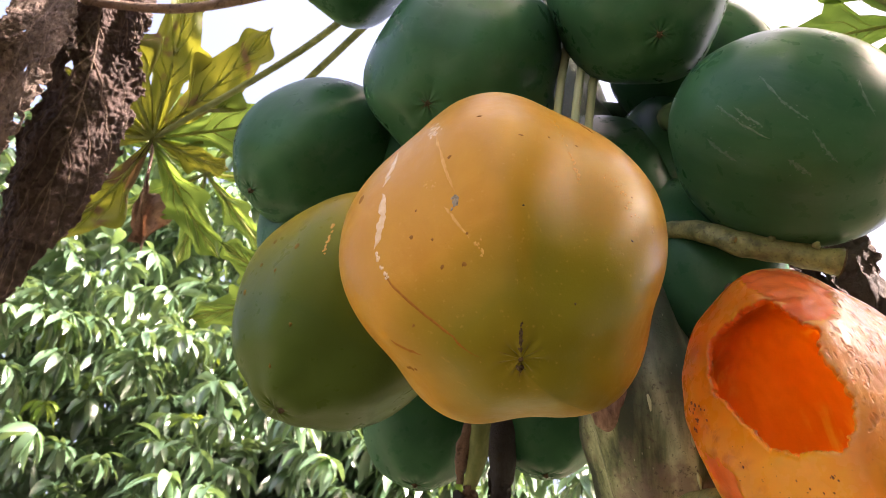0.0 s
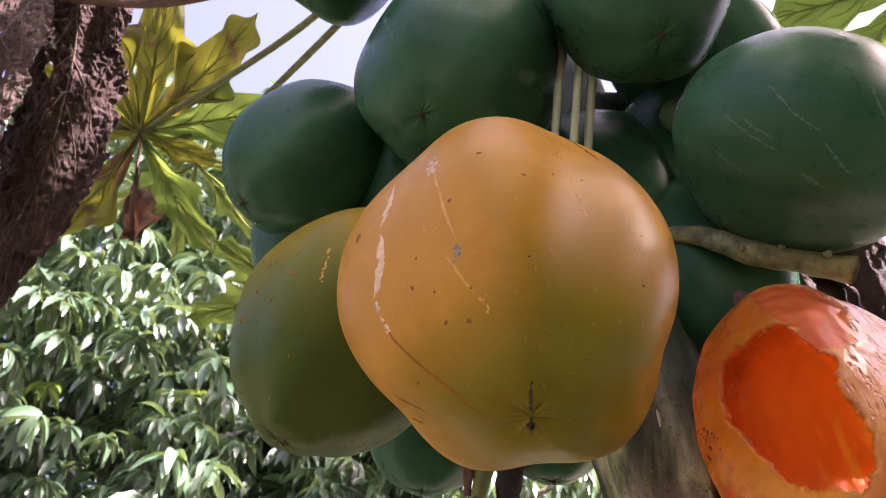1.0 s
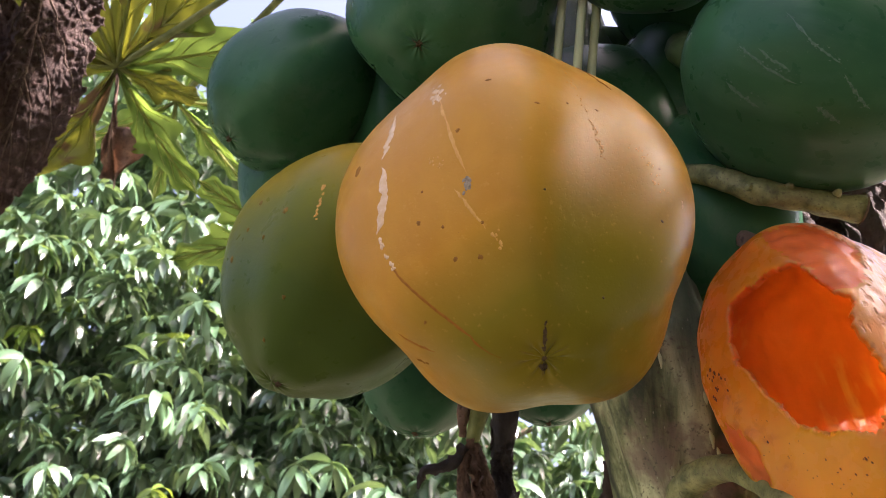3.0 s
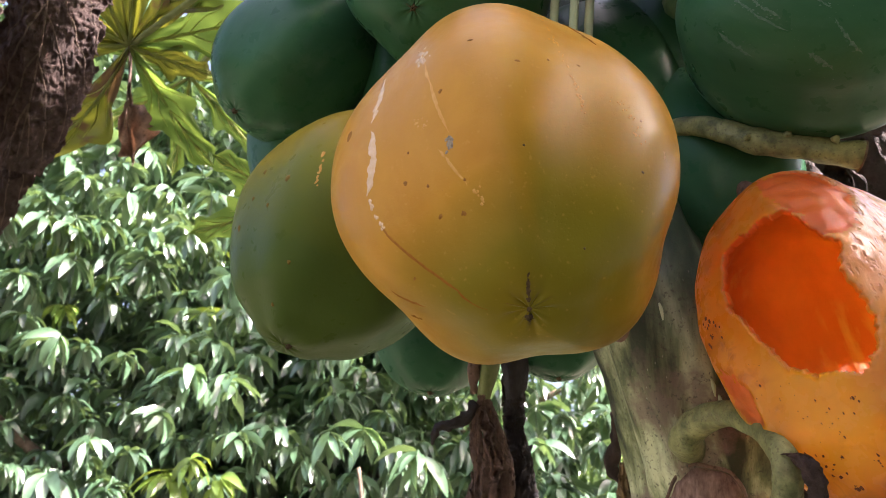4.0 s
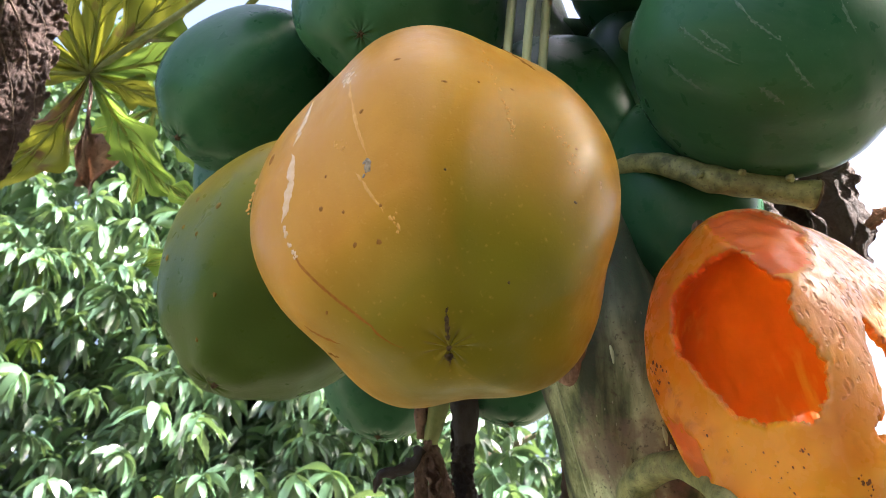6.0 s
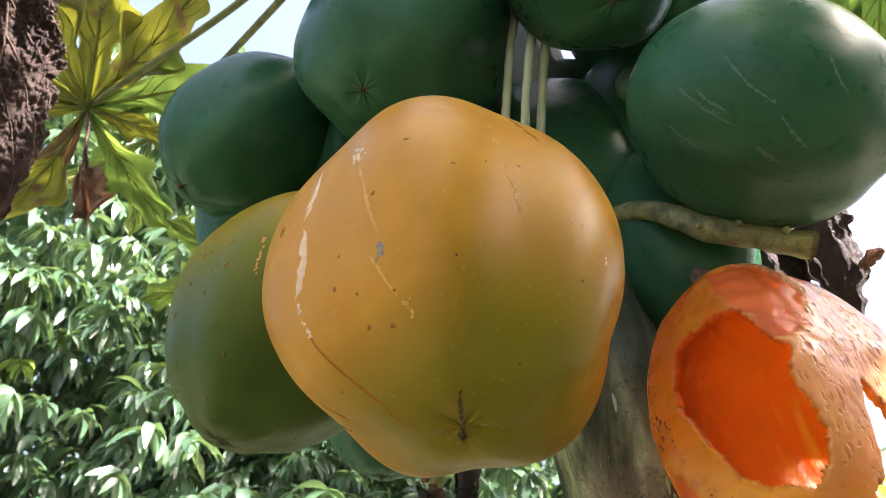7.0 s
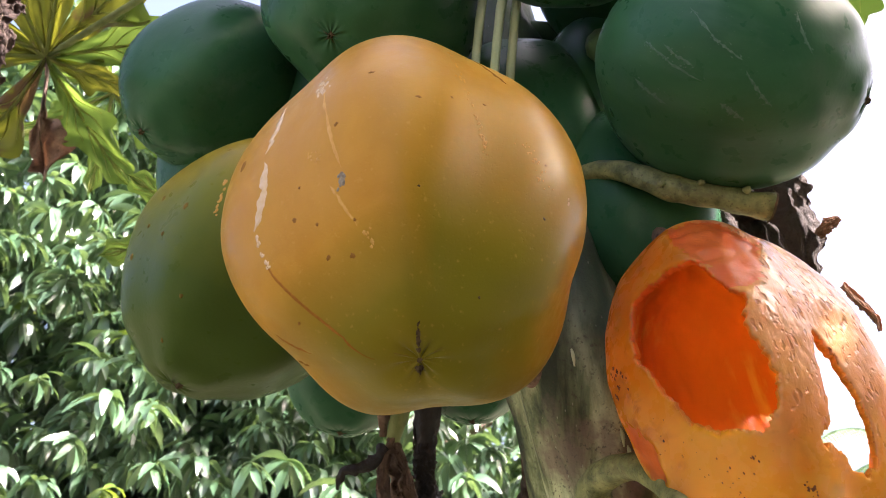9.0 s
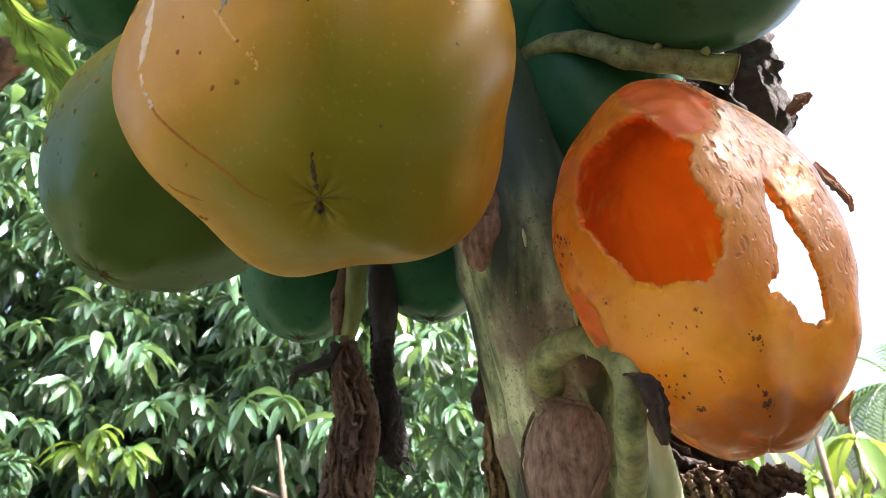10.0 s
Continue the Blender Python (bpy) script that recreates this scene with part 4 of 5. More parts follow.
    thick(part("peel_flap", flap, grid_faces(9, 6), ROT_SKIN, ob, "torn strip of orange peel"), 0.0008)
    return fr, ob


rot, rot_ob = pecked_papaya()

# ---- dry leaves ----
def crumpled(points, widths, seed, folds=3.0, amp=0.5, count=70, across=44, ragged=0.25, facing=(0, -1, 0.1), fine=1.0, run=5.0):
    """A withered blade hanging along a line, folded and wrinkled, ragged at its edges."""
    line = spline(points, count)
    wid = np.interp(np.linspace(0, 1, count), np.linspace(0, 1, len(widths)), widths)
    face = Vector(facing).normalized()
    verts = []
    for i, p in enumerate(line):
        d = Vector(line[min(i + 1, count - 1)] - line[max(i - 1, 0)]).normalized()
        s = d.cross(face).normalized()
        n = s.cross(d)
        edge = 1 + ragged * noise.noise(Vector((seed, i * 0.23, 0))) + 0.6 * ragged * noise.noise(Vector((seed, i * 0.45, 4)))
        edge2 = 1 + ragged * noise.noise(Vector((seed + 9, i * 0.21, 2))) + 0.6 * ragged * noise.noise(Vector((seed + 5, i * 0.7, 4)))
        for j in range(across):
            f = 2 * j / (across - 1) - 1
            w = wid[i] * (edge if f < 0 else edge2)
            q = Vector((f * 2.2, i / count * run, seed))
            fold = math.sin(f * folds * math.pi + seed + 2.2 * noise.noise(q * 0.7)) * 0.5 + noise.noise(q * 1.6) * 0.9 + fine * (noise.noise(q * 4.5) * 0.42 + noise.noise(q * 9) * 0.22)
            along = 0.25 * noise.noise(q * 2.1 + Vector((8, 0, 0))) + 0.1 * noise.noise(q * 6 + Vector((2, 0, 0)))
            verts.append(Vector(p) + s * (w * (f * 0.9 + 0.12 * noise.noise(q * 3))) + n * (fold * wid[i] * amp) + d * along * fine * wid[i] * 0.8)
    return verts, grid_faces(count, across)


def clump(points, radii, seed, count=120, sides=64):
    """A withered blade rolled up into a crinkled, ragged bundle."""
    line = spline(points, count)
    rad = np.interp(np.linspace(0, 1, count), np.linspace(0, 1, len(radii)), radii)
    verts = []
    for i, p in enumerate(line):
        for k in range(sides):
            th = 2 * math.pi * k / sides
            q = Vector((math.cos(th) * 1.1, math.sin(th) * 1.1, i * 0.028)) + Vector((seed * 3, seed, 0))
            ridge = 0.55 - 1.5 * abs(noise.noise(q * 1.2)) - 0.9 * abs(noise.noise(q * 2.7 + Vector((4, 0, 0)))) - 0.5 * abs(noise.noise(q * 6.0))
            r = rad[i] * max(0.25, 1.15 + ridge + 0.35 * noise.noise(Vector((seed, i * 0.09, 7))))
            lift = rad[i] * 0.4 * noise.noise(q * 1.9 + Vector((0, 9, 0)))
            verts.append(Vector(p) + Vector((math.cos(th) * r, math.sin(th) * r * 0.7, lift)))
    faces = grid_faces(count, sides, True)
    faces.append(tuple(range(sides - 1, -1, -1)))
    faces.append(tuple(range((count - 1) * sides, count * sides)))
    return verts, faces


def rolled(points, radii, seed, turns=1.35, count=150, across=90):
    """A withered blade rolled lengthwise like a loose scroll, puckered, with free wavy rims and torn holes."""
    line = spline(points, count)
    rad = np.interp(np.linspace(0, 1, count), np.linspace(0, 1, len(radii)), radii)
    verts, gone = [], []
    for i, p in enumerate(line):
        f = i / (count - 1)
        spin = seed * 2.3 + 1.6 * f + 0.9 * noise.noise(Vector((seed, f * 3, 0)))
        for j in range(across):
            g = j / (across - 1)
            open_out = 1 + 0.20 * noise.noise(Vector((f * 5, seed, 3)))
            th = spin + g * 2 * math.pi * turns * open_out
            q = Vector((g * 8, f * 9, seed))
            fold = 0.55 * (1 - 2 * abs(noise.noise(q * 0.9))) + 0.42 * (1 - 2.4 * abs(noise.noise(q * 2.1))) + 0.32 * (1 - 3 * abs(noise.noise(q * 4.6)))
            rim = 0.5 * math.exp(-((1 - g) / 0.10) ** 2) * noise.noise(Vector((f * 14, seed, 9)))
            r = rad[i] * (0.30 + 0.42 * g + 0.50 * fold + rim)
            drop = rad[i] * (0.9 * noise.noise(Vector((g * 2.5, f * 4, seed + 5))) + 0.5 * noise.noise(q * 3))
            verts.append(Vector(p) + Vector((math.cos(th) * r, math.sin(th) * r * 0.8, drop)))
            gone.append(noise.noise(Vector((g * 9, f * 13, seed + 20))) > 0.42 + 0.25 * (1 - f) or (g > 0.93 and noise.noise(Vector((f * 30, seed, 1))) > 0.1) or (f > 0.93 and noise.noise(Vector((g * 13, seed, 2))) > 0.0))
    return verts, [q for q in grid_faces(count, across) if not all(gone[k] for k in q)]


def wisp(points, width, seed, spread, count=130, across=7):
    """A torn, twisted ribbon of dead leaf that wanders along a line."""
    line = spline(points, count)
    verts = []
    for i, p in enumerate(line):
        f = i / (count - 1)
        grow = spread * min(1.0, 0.35 + 1.3 * f)
        o = Vector((noise.noise(Vector((seed, f * 4.0, 1))) + 0.5 * noise.noise(Vector((seed, f * 13, 2))), noise.noise(Vector((seed, f * 4.0, 5))) + 0.5 * noise.noise(Vector((seed, f * 13, 6))), 0.4 * noise.noise(Vector((seed, f * 16, 8))))) * grow * 1.5
        a = seed * 1.7 + 5 * noise.noise(Vector((seed, f * 3.5, 3))) + 2.2 * noise.noise(Vector((seed, f * 17, 4)))
        side = Vector((math.cos(a), math.sin(a), 0.35 * noise.noise(Vector((seed, f * 9, 7)))))
        n = Vector((-math.sin(a), math.cos(a), 0))
        w = width * max(0.18, 0.75 + 1.1 * noise.noise(Vector((seed, f * 6, 9))) + 0.5 * noise.noise(Vector((seed, f * 26, 9)))) * min(1.0, 6 * (1 - f) + 0.1)
        for j in range(across):
            g = 2 * j / (across - 1) - 1
            q = Vector((g * 1.3, f * 26, seed))
            verts.append(Vector(p) + o + side * g * w + n * w * (0.55 * g * g + 0.75 * noise.noise(q) + 0.3 * noise.noise(q * 2.3)) + Vector((0, 0, w * 0.6 * noise.noise(q * 1.2 + Vector((5, 0, 0))))))
    return verts, grid_faces(count, across)


def dead_blade(points, widths, seed, count=170, across=120, facing=(0.1, -1, 0.1), sag=0.10, pucker=1.0, pairs=6):
    """A broad dead leaf blade: sunken between its raised veins, puckered like crepe, eaten away along its rims.
    Returns its vertices, its faces and the lines of its veins."""
    line = spline(points, count)
    wid = np.interp(np.linspace(0, 1, count), np.linspace(0, 1, len(widths)), widths)
    face = Vector(facing).normalized()
    verts, gone = [], []

    def veins(f, g):
        """How near the place is to a vein, 0 to 1."""
        near = math.exp(-(g / 0.022) ** 2)
        branch = (f - 0.42 * abs(g) ** 1.25 + (0.03 if g > 0 else 0.0) + 0.015 * math.sin(g * 7 + seed)) * pairs
        gap = abs(branch - round(branch)) / pairs
        near = max(near, 0.8 * math.exp(-(gap / 0.0075) ** 2))
        return near

    for i, p in enumerate(line):
        f = i / (count - 1)
        d = Vector(line[min(i + 1, count - 1)] - line[max(i - 1, 0)]).normalized()
        s = d.cross(face).normalized()
        n = s.cross(d)
        rims = [1 + 0.16 * noise.noise(Vector((seed + k, f * 6, 0))) + 0.13 * noise.noise(Vector((seed + k, f * 17, 4))) + 0.05 * noise.noise(Vector((seed + k, f * 50, 6))) for k in (0, 9)]
        for j in range(across):
            g = 2 * j / (across - 1) - 1
            w = wid[i] * rims[0 if g < 0 else 1]
            q = Vector((g * w * 100, f * 30 * np.linalg.norm(line[-1] - line[0]) / 0.3, seed))
            crepe = 0.0040 * (0.5 - abs(noise.noise(q * 0.9))) + 0.0042 * (0.45 - abs(noise.noise(q * 2.0 + Vector((3, 0, 0))))) + 0.0020 * (0.4 - abs(noise.noise(q * 4.6)))
            swell = wid[i] * (sag * math.sin(g * 2.6 + seed + 1.5 * noise.noise(Vector((g, f * 3, seed)))) + 0.16 * noise.noise(Vector((g * 1.6, f * 4, seed + 2))) + 0.22 * max(0.0, abs(g) - 0.72) * math.sin(f * 23 + seed))
            v = veins(f, g)
            verts.append(Vector(p) + s * w * g * 0.95 + n * (swell + pucker * crepe * (1 - 0.8 * v) + 0.0012 * v) + d * 0.0015 * noise.noise(q * 1.3 + Vector((0, 7, 0))))
            hole = noise.noise(Vector((g * 3.5, f * 9, seed + 30)))
            gone.append(hole > 0.60 or (abs(g) > 0.9 and noise.noise(Vector((f * 40, g, seed + 8))) > 0.22))
    runs = [[(f, 0.0) for f in np.linspace(0.02, 0.96, 24)]]
    for k in range(1, pairs):
        for sg in (-1, 1):
            run = []
            for g in np.linspace(0, 0.95, 16):
                f = k / pairs + 0.42 * g ** 1.25 - (0.03 if sg > 0 else 0.0) - 0.015 * math.sin(sg * g * 7 + seed)
                if 0.0 < f < 0.97:
                    run.append((f, sg * g))
            if len(run) > 4:
                runs.append(run)
    lines = [[verts[int(round(f * (count - 1))) * across + int(round((g + 1) / 2 * (across - 1)))] for f, g in run] for run in runs]
    return verts, [q for q in grid_faces(count, across) if not all(gone[k] for k in q)], lines


# ---- stalks on the trunk ----
stub = tagged(part("cut_stalk", *tube([(0.10, 0.385, 1.562), (0.119, 0.351, 1.551), (0.140, 0.331, 1.530), (0.160, 0.325, 1.522), (0.187, 0.321, 1.515)], (0.0060, 0.0054, 0.0068, 0.0060, 0.0068), 40, 16, 0.2, 2.0), STALK_SPECKLED),
              "pale green bare fruit stalk with a brown cut end", "stalk")
part("cut_end", *tube([(0.1866, 0.321, 1.5151), (0.1875, 0.3209, 1.5149), (0.1885, 0.3208, 1.5146)], (0.0076, 0.0074, 0.004), 8, 16, 0.25), STALK_CUT, stub, "brown cut face")
for x, y, z in ((0.1535, 0.3205, 1.5262), (0.172, 0.3135, 1.5190), (0.136, 0.326, 1.528)):
    part("node", *tube([(x, y, z), (x, y - 0.0022, z)], (0.0022, 0.0013), 5, 9, 0.3, x * 90), STALK_SPECKLED, stub)

hook = tagged(part("fruit_stalk", *tube([(0.112, 0.392, 1.384), (0.1005, 0.3640, 1.3850), (0.1015, 0.3500, 1.3905), (0.1091, 0.33, 1.3922), (0.1142, 0.3066, 1.3825), (0.1143, 0.2888, 1.3701), (0.1145, 0.2882, 1.3606), (0.1171, 0.3002, 1.3514), (0.1241, 0.3252, 1.3412), (0.132, 0.362, 1.33)],
                                        (0.008, 0.0080, 0.0070, 0.0058, 0.0054, 0.0054, 0.0054, 0.0054, 0.0058, 0.006), 60, 18, 0.12, 4.0), STALK_SPECKLED), "green stalk bent over like a hook on the trunk", "stalk")
part("withered_end", *clump([(0.1131, 0.2853, 1.3683), (0.1147, 0.2779, 1.3679), (0.1181, 0.2765, 1.3625), (0.1207, 0.2803, 1.3551), (0.1246, 0.2888, 1.3467)], (0.0016, 0.0028, 0.0034, 0.0030, 0.0010), 6.0, 70, 30), DRY_DARK, hook, "dark withered end")
tagged(part("pale_stalk", *tube([(0.1375, 0.3465, 1.3650), (0.1415, 0.3500, 1.3530), (0.1445, 0.3560, 1.3400), (0.1480, 0.3640, 1.3220), (0.15, 0.38, 1.27)], (0.002, 0.0060, 0.0075, 0.0085, 0.009), 30, 14, 0.10, 8.0), STALK_PALE), "pale green leaf stalk against the trunk", "stalk")


# the big withered leaf beside the tree
dry = thing("withered_leaf", pose(-0.31, 0.47, 1.85), "large withered brown papaya leaf hanging crumpled", "dry leaf")
DI = dry.matrix_world.inverted()
for pts, wid, seed, mat, facing, sag, lab in (
        (((-0.368, 0.470, 1.860), (-0.364, 0.490, 1.795), (-0.370, 0.515, 1.715), (-0.386, 0.540, 1.630)), (0.034, 0.046, 0.046, 0.020), 1.3, DRY_PUCKER, (0.25, -1, 0.1), 0.16, "dark puckered lobe"),
        (((-0.400, 0.452, 1.87), (-0.404, 0.447, 1.785), (-0.408, 0.460, 1.71), (-0.420, 0.48, 1.635)), (0.030, 0.050, 0.048, 0.014), 4.1, DRY_PUCKER_LIT, (-0.15, -1, 0.1), 0.10, "broad brown puckered lobe"),
        (((-0.385, 0.52, 1.80), (-0.390, 0.53, 1.73), (-0.400, 0.55, 1.66), (-0.415, 0.57, 1.585)), (0.030, 0.050, 0.040, 0.010), 14.6, DRY_DARK, (0.1, -1, 0.1), 0.22, "dark folded lobe"),
        (((-0.375, 0.46, 1.905), (-0.362, 0.47, 1.885), (-0.345, 0.48, 1.850), (-0.338, 0.49, 1.815)), (0.024, 0.036, 0.028, 0.008), 22.5, DRY_DARK, (0.1, -1, -0.2), 0.25, "dark folded lobe"),
        (((-0.430, 0.470, 1.76), (-0.436, 0.475, 1.71), (-0.445, 0.49, 1.66), (-0.45, 0.50, 1.59)), (0.024, 0.040, 0.040, 0.014), 31.5, DRY_PUCKER, (0.0, -1, 0.1), 0.18, "dark puckered lobe"),
        (((-0.452, 0.435, 1.86), (-0.455, 0.415, 1.80), (-0.462, 0.415, 1.745), (-0.475, 0.42, 1.69)), (0.016, 0.046, 0.040, 0.008), 12.4, DRY_TAN, (-0.2, -1, 0.1), 0.14, "tan dry lobe")):
    v, f, lines = dead_blade(local(pts, DI), wid, seed, facing=facing, sag=sag)
    lobe = thick(part("lobe", v, f, mat, dry, lab), 0.0005)
    for k, run in enumerate(lines):
        out = [p + Vector((0, -0.0007, 0)) for p in run]
        part("rib", *tube(out, (0.0015, 0.0011, 0.0006) if k == 0 else (0.0009, 0.0007, 0.0004), 40, 6, 0.3, seed + k), DRY_VEIN, lobe)
part("petiole", *tube(local([(0.02, 0.45, 1.99), (-0.10, 0.445, 1.905), (-0.20, 0.45, 1.862), (-0.29, 0.46, 1.846), (-0.38, 0.46, 1.85)], DI), (0.006, 0.005, 0.0045, 0.0045, 0.004), 36, 10, 0.15), DRY_BROWN, dry, "brown dry leaf stalk")

# withered leaves that hang below the ripe fruit
low = thing("withered_leaf", pose(0.005, 0.45, 1.46), "withered reddish-brown leaf hanging on a green stalk", "dry leaf")
LI = low.matrix_world.inverted()
part("petiole", *tube(local([(0.05, 0.42, 1.58), (0.022, 0.432, 1.51), (0.0117, 0.4444, 1.4645), (0.0105, 0.4525, 1.4435), (0.0065, 0.4597, 1.4254)], LI), (0.007, 0.0070, 0.0066, 0.0060, 0.0042), 34, 14, 0.1), STALK_GREEN, low, "green stalk")
for pts, wid, seed in ((((0.0062, 0.4590, 1.4300), (0.0090, 0.4635, 1.4150), (0.0130, 0.4705, 1.3960), (0.0122, 0.4803, 1.3712), (0.0085, 0.4898, 1.3471), (0.0054, 0.498, 1.3261), (0.003, 0.51, 1.29)), (0.0026, 0.0044, 0.0052, 0.0064, 0.0090, 0.0115, 0.010), 2.2),
                       (((0.0060, 0.4560, 1.4260), (0.0020, 0.4600, 1.4080), (0.0040, 0.4670, 1.3820), (0.0000, 0.4780, 1.3540), (-0.004, 0.49, 1.315)), (0.0020, 0.0034, 0.0040, 0.0060, 0.006), 5.9),
                       (((0.0090, 0.4580, 1.4230), (0.0170, 0.4640, 1.4000), (0.0205, 0.4710, 1.3760), (0.0170, 0.4830, 1.3480), (0.012, 0.495, 1.32)), (0.0020, 0.0036, 0.0042, 0.0052, 0.005), 7.4)):
    thick(part("blade", *rolled(local(pts, LI), wid, seed), DRY_RED, low), 0.0004)
for k in range(20):
    top = 1.432 - 0.012 * (k % 5)
    pts = [(0.0070, 0.4575, top), (0.0100, 0.4630, top - 0.022), (0.0120, 0.4700, 1.385), (0.0095, 0.4800, 1.358), (0.0060, 0.4920, 1.325), (0.004, 0.505, 1.285 + 0.006 * (k % 4))]
    thick(part("shred", *wisp(local(pts, LI), 0.0024 + 0.0006 * (k % 3), 40.0 + 3.1 * k, 0.0080), DRY_VEIN if k % 4 == 0 else DRY_RED, low), 0.0004)
part("hook", *tube(local([(0.0025, 0.4567, 1.4215), (-0.0042, 0.4599, 1.4124), (-0.0138, 0.4617, 1.409), (-0.0217, 0.463, 1.4067), (-0.0248, 0.4666, 1.3978)], LI), (0.0034, 0.0036, 0.0030, 0.0026, 0.0010), 30, 10, 0.7, 3.0), DRY_BLACK, low, "blackened curl")
part("strip", *tube(local([(0.0075, 0.4440, 1.475), (0.0046, 0.4458, 1.4616), (0.0009, 0.453, 1.4436), (0.0003, 0.459, 1.4275)], LI), (0.003, 0.0036, 0.0040, 0.002), 24, 10, 0.6, 9.0), DRY_RED, low, "reddish dry strip")

dark = thing("withered_leaf", pose(0.03, 0.46, 1.46), "blackish withered leaf hanging on a dark stalk", "dry leaf")
KI = dark.matrix_world.inverted()
part("petiole", *tube(local([(0.06, 0.43, 1.56), (0.035, 0.447, 1.50), (0.0267, 0.4578, 1.4694), (0.0269, 0.4686, 1.4414), (0.0258, 0.474, 1.428)], KI), (0.009, 0.0100, 0.0098, 0.0085, 0.005), 26, 14, 0.25), DRY_BLACK, dark, "dark dry stalk")
thick(part("blade", *rolled(local([(0.0268, 0.469, 1.4460), (0.0253, 0.4783, 1.4164), (0.0275, 0.483, 1.404), (0.0305, 0.4877, 1.3914), (0.0323, 0.496, 1.3696), (0.038, 0.50, 1.358)], KI), (0.0060, 0.0070, 0.0065, 0.0070, 0.0085, 0.005), 8.3), DRY_BLACK, dark), 0.0004)
for k in range(10):
    pts = [(0.0268, 0.469, 1.446 - 0.008 * (k % 3)), (0.0253, 0.4783, 1.4164), (0.0275, 0.483, 1.404), (0.0305, 0.4877, 1.3914), (0.0323, 0.496, 1.3696), (0.038 + 0.003 * (k % 3), 0.50, 1.352 + 0.004 * (k % 4))]
    thick(part("shred", *wisp(local(pts, KI), 0.0026, 110.0 + 2.7 * k, 0.0065), DRY_BLACK, dark), 0.0004)

# dark withered leaf behind the pecked fruit
back = thing("withered_leaf", pose(0.25, 0.42, 1.57), "dark brittle leaf curled behind the pecked fruit", "dry leaf")
BI = back.matrix_world.inverted()
for pts, wid, seed, mat in (
        (((0.220, 0.40, 1.63), (0.236, 0.402, 1.60), (0.240, 0.405, 1.572), (0.246, 0.405, 1.540), (0.250, 0.41, 1.51)), (0.010, 0.024, 0.025, 0.020, 0.006), 3.4, DRY_DARK),
        (((0.2691, 0.4071, 1.5133), (0.2787, 0.4101, 1.5043), (0.2883, 0.4131, 1.4952), (0.2909, 0.4158, 1.4878)), (0.0025, 0.0040, 0.003, 0.001), 6.6, DRY_CURL),
        (((0.2546, 0.3974, 1.5403), (0.2625, 0.3942, 1.5476), (0.2673, 0.3928, 1.5505)), (0.003, 0.0045, 0.0015), 8.8, DRY_CURL),
        (((0.1809, 0.3997, 1.5894), (0.1929, 0.3997, 1.5544), (0.2049, 0.3997, 1.5194)), (0.010, 0.016, 0.010), 9.1, DRY_DARK),
        (((0.20, 0.41, 1.58), (0.215, 0.415, 1.55), (0.225, 0.42, 1.52)), (0.012, 0.024, 0.014), 9.9, DRY_DARK)):
    thick(part("lobe", *crumpled(local(pts, BI), wid, seed, 1.2, 0.26, 80, 48, 0.30, (0, -1, 0.1), 0.4), mat, back))

under = thing("withered_leaf", pose(0.18, 0.385, 1.34), "crumbly brown leaf remains below the pecked fruit", "dry leaf")
UI = under.matrix_world.inverted()
for pts, wid, seed, mat in (
        (((0.150, 0.375, 1.362), (0.165, 0.38, 1.352), (0.180, 0.385, 1.344), (0.20, 0.39, 1.336)), (0.008, 0.014, 0.014, 0.006), 13.1, DRY_DARK),
        (((0.165, 0.372, 1.345), (0.172, 0.378, 1.33), (0.178, 0.386, 1.31)), (0.008, 0.012, 0.010), 15.6, DRY_BROWN),
        (((0.1704, 0.3497, 1.3422), (0.1748, 0.3405, 1.3357), (0.1812, 0.3372, 1.3283)), (0.006, 0.010, 0.008), 17.2, DRY_RED),
        (((0.178, 0.338, 1.342), (0.185, 0.334, 1.339), (0.192, 0.332, 1.336)), (0.003, 0.006, 0.003), 18.4, DRY_RED),
        (((0.1727, 0.3544, 1.338), (0.178, 0.352, 1.328), (0.184, 0.35, 1.315)), (0.006, 0.011, 0.010), 19.9, DRY_TAN)):
    thick(part("lobe", *crumpled(local(pts, UI), wid, seed, 2.6, 0.6, 50, 30, 0.4), mat, under))

fibre = thing("withered_leaf", pose(0.10, 0.45, 1.37), "brown fibrous leaf sheath hanging behind the trunk", "dry leaf")
FI = fibre.matrix_world.inverted()
# tan on the brown sheath stands for the sunlight that falls on it
thick(part("sheath", *crumpled(local([(0.088, 0.435, 1.385), (0.092, 0.447, 1.36), (0.10, 0.458, 1.33), (0.108, 0.465, 1.29)], FI), (0.006, 0.012, 0.016, 0.016), 21.0, 5.0, 0.4, 70, 40, 0.2), DRY_TAN, fibre))
part("shred", *tube(local([(0.080, 0.425, 1.41), (0.082, 0.435, 1.395), (0.078, 0.442, 1.385), (0.084, 0.446, 1.375)], FI), (0.003, 0.0042, 0.004, 0.002), 20, 8, 0.6, 5.0), DRY_DARK, fibre, "blackened shred")


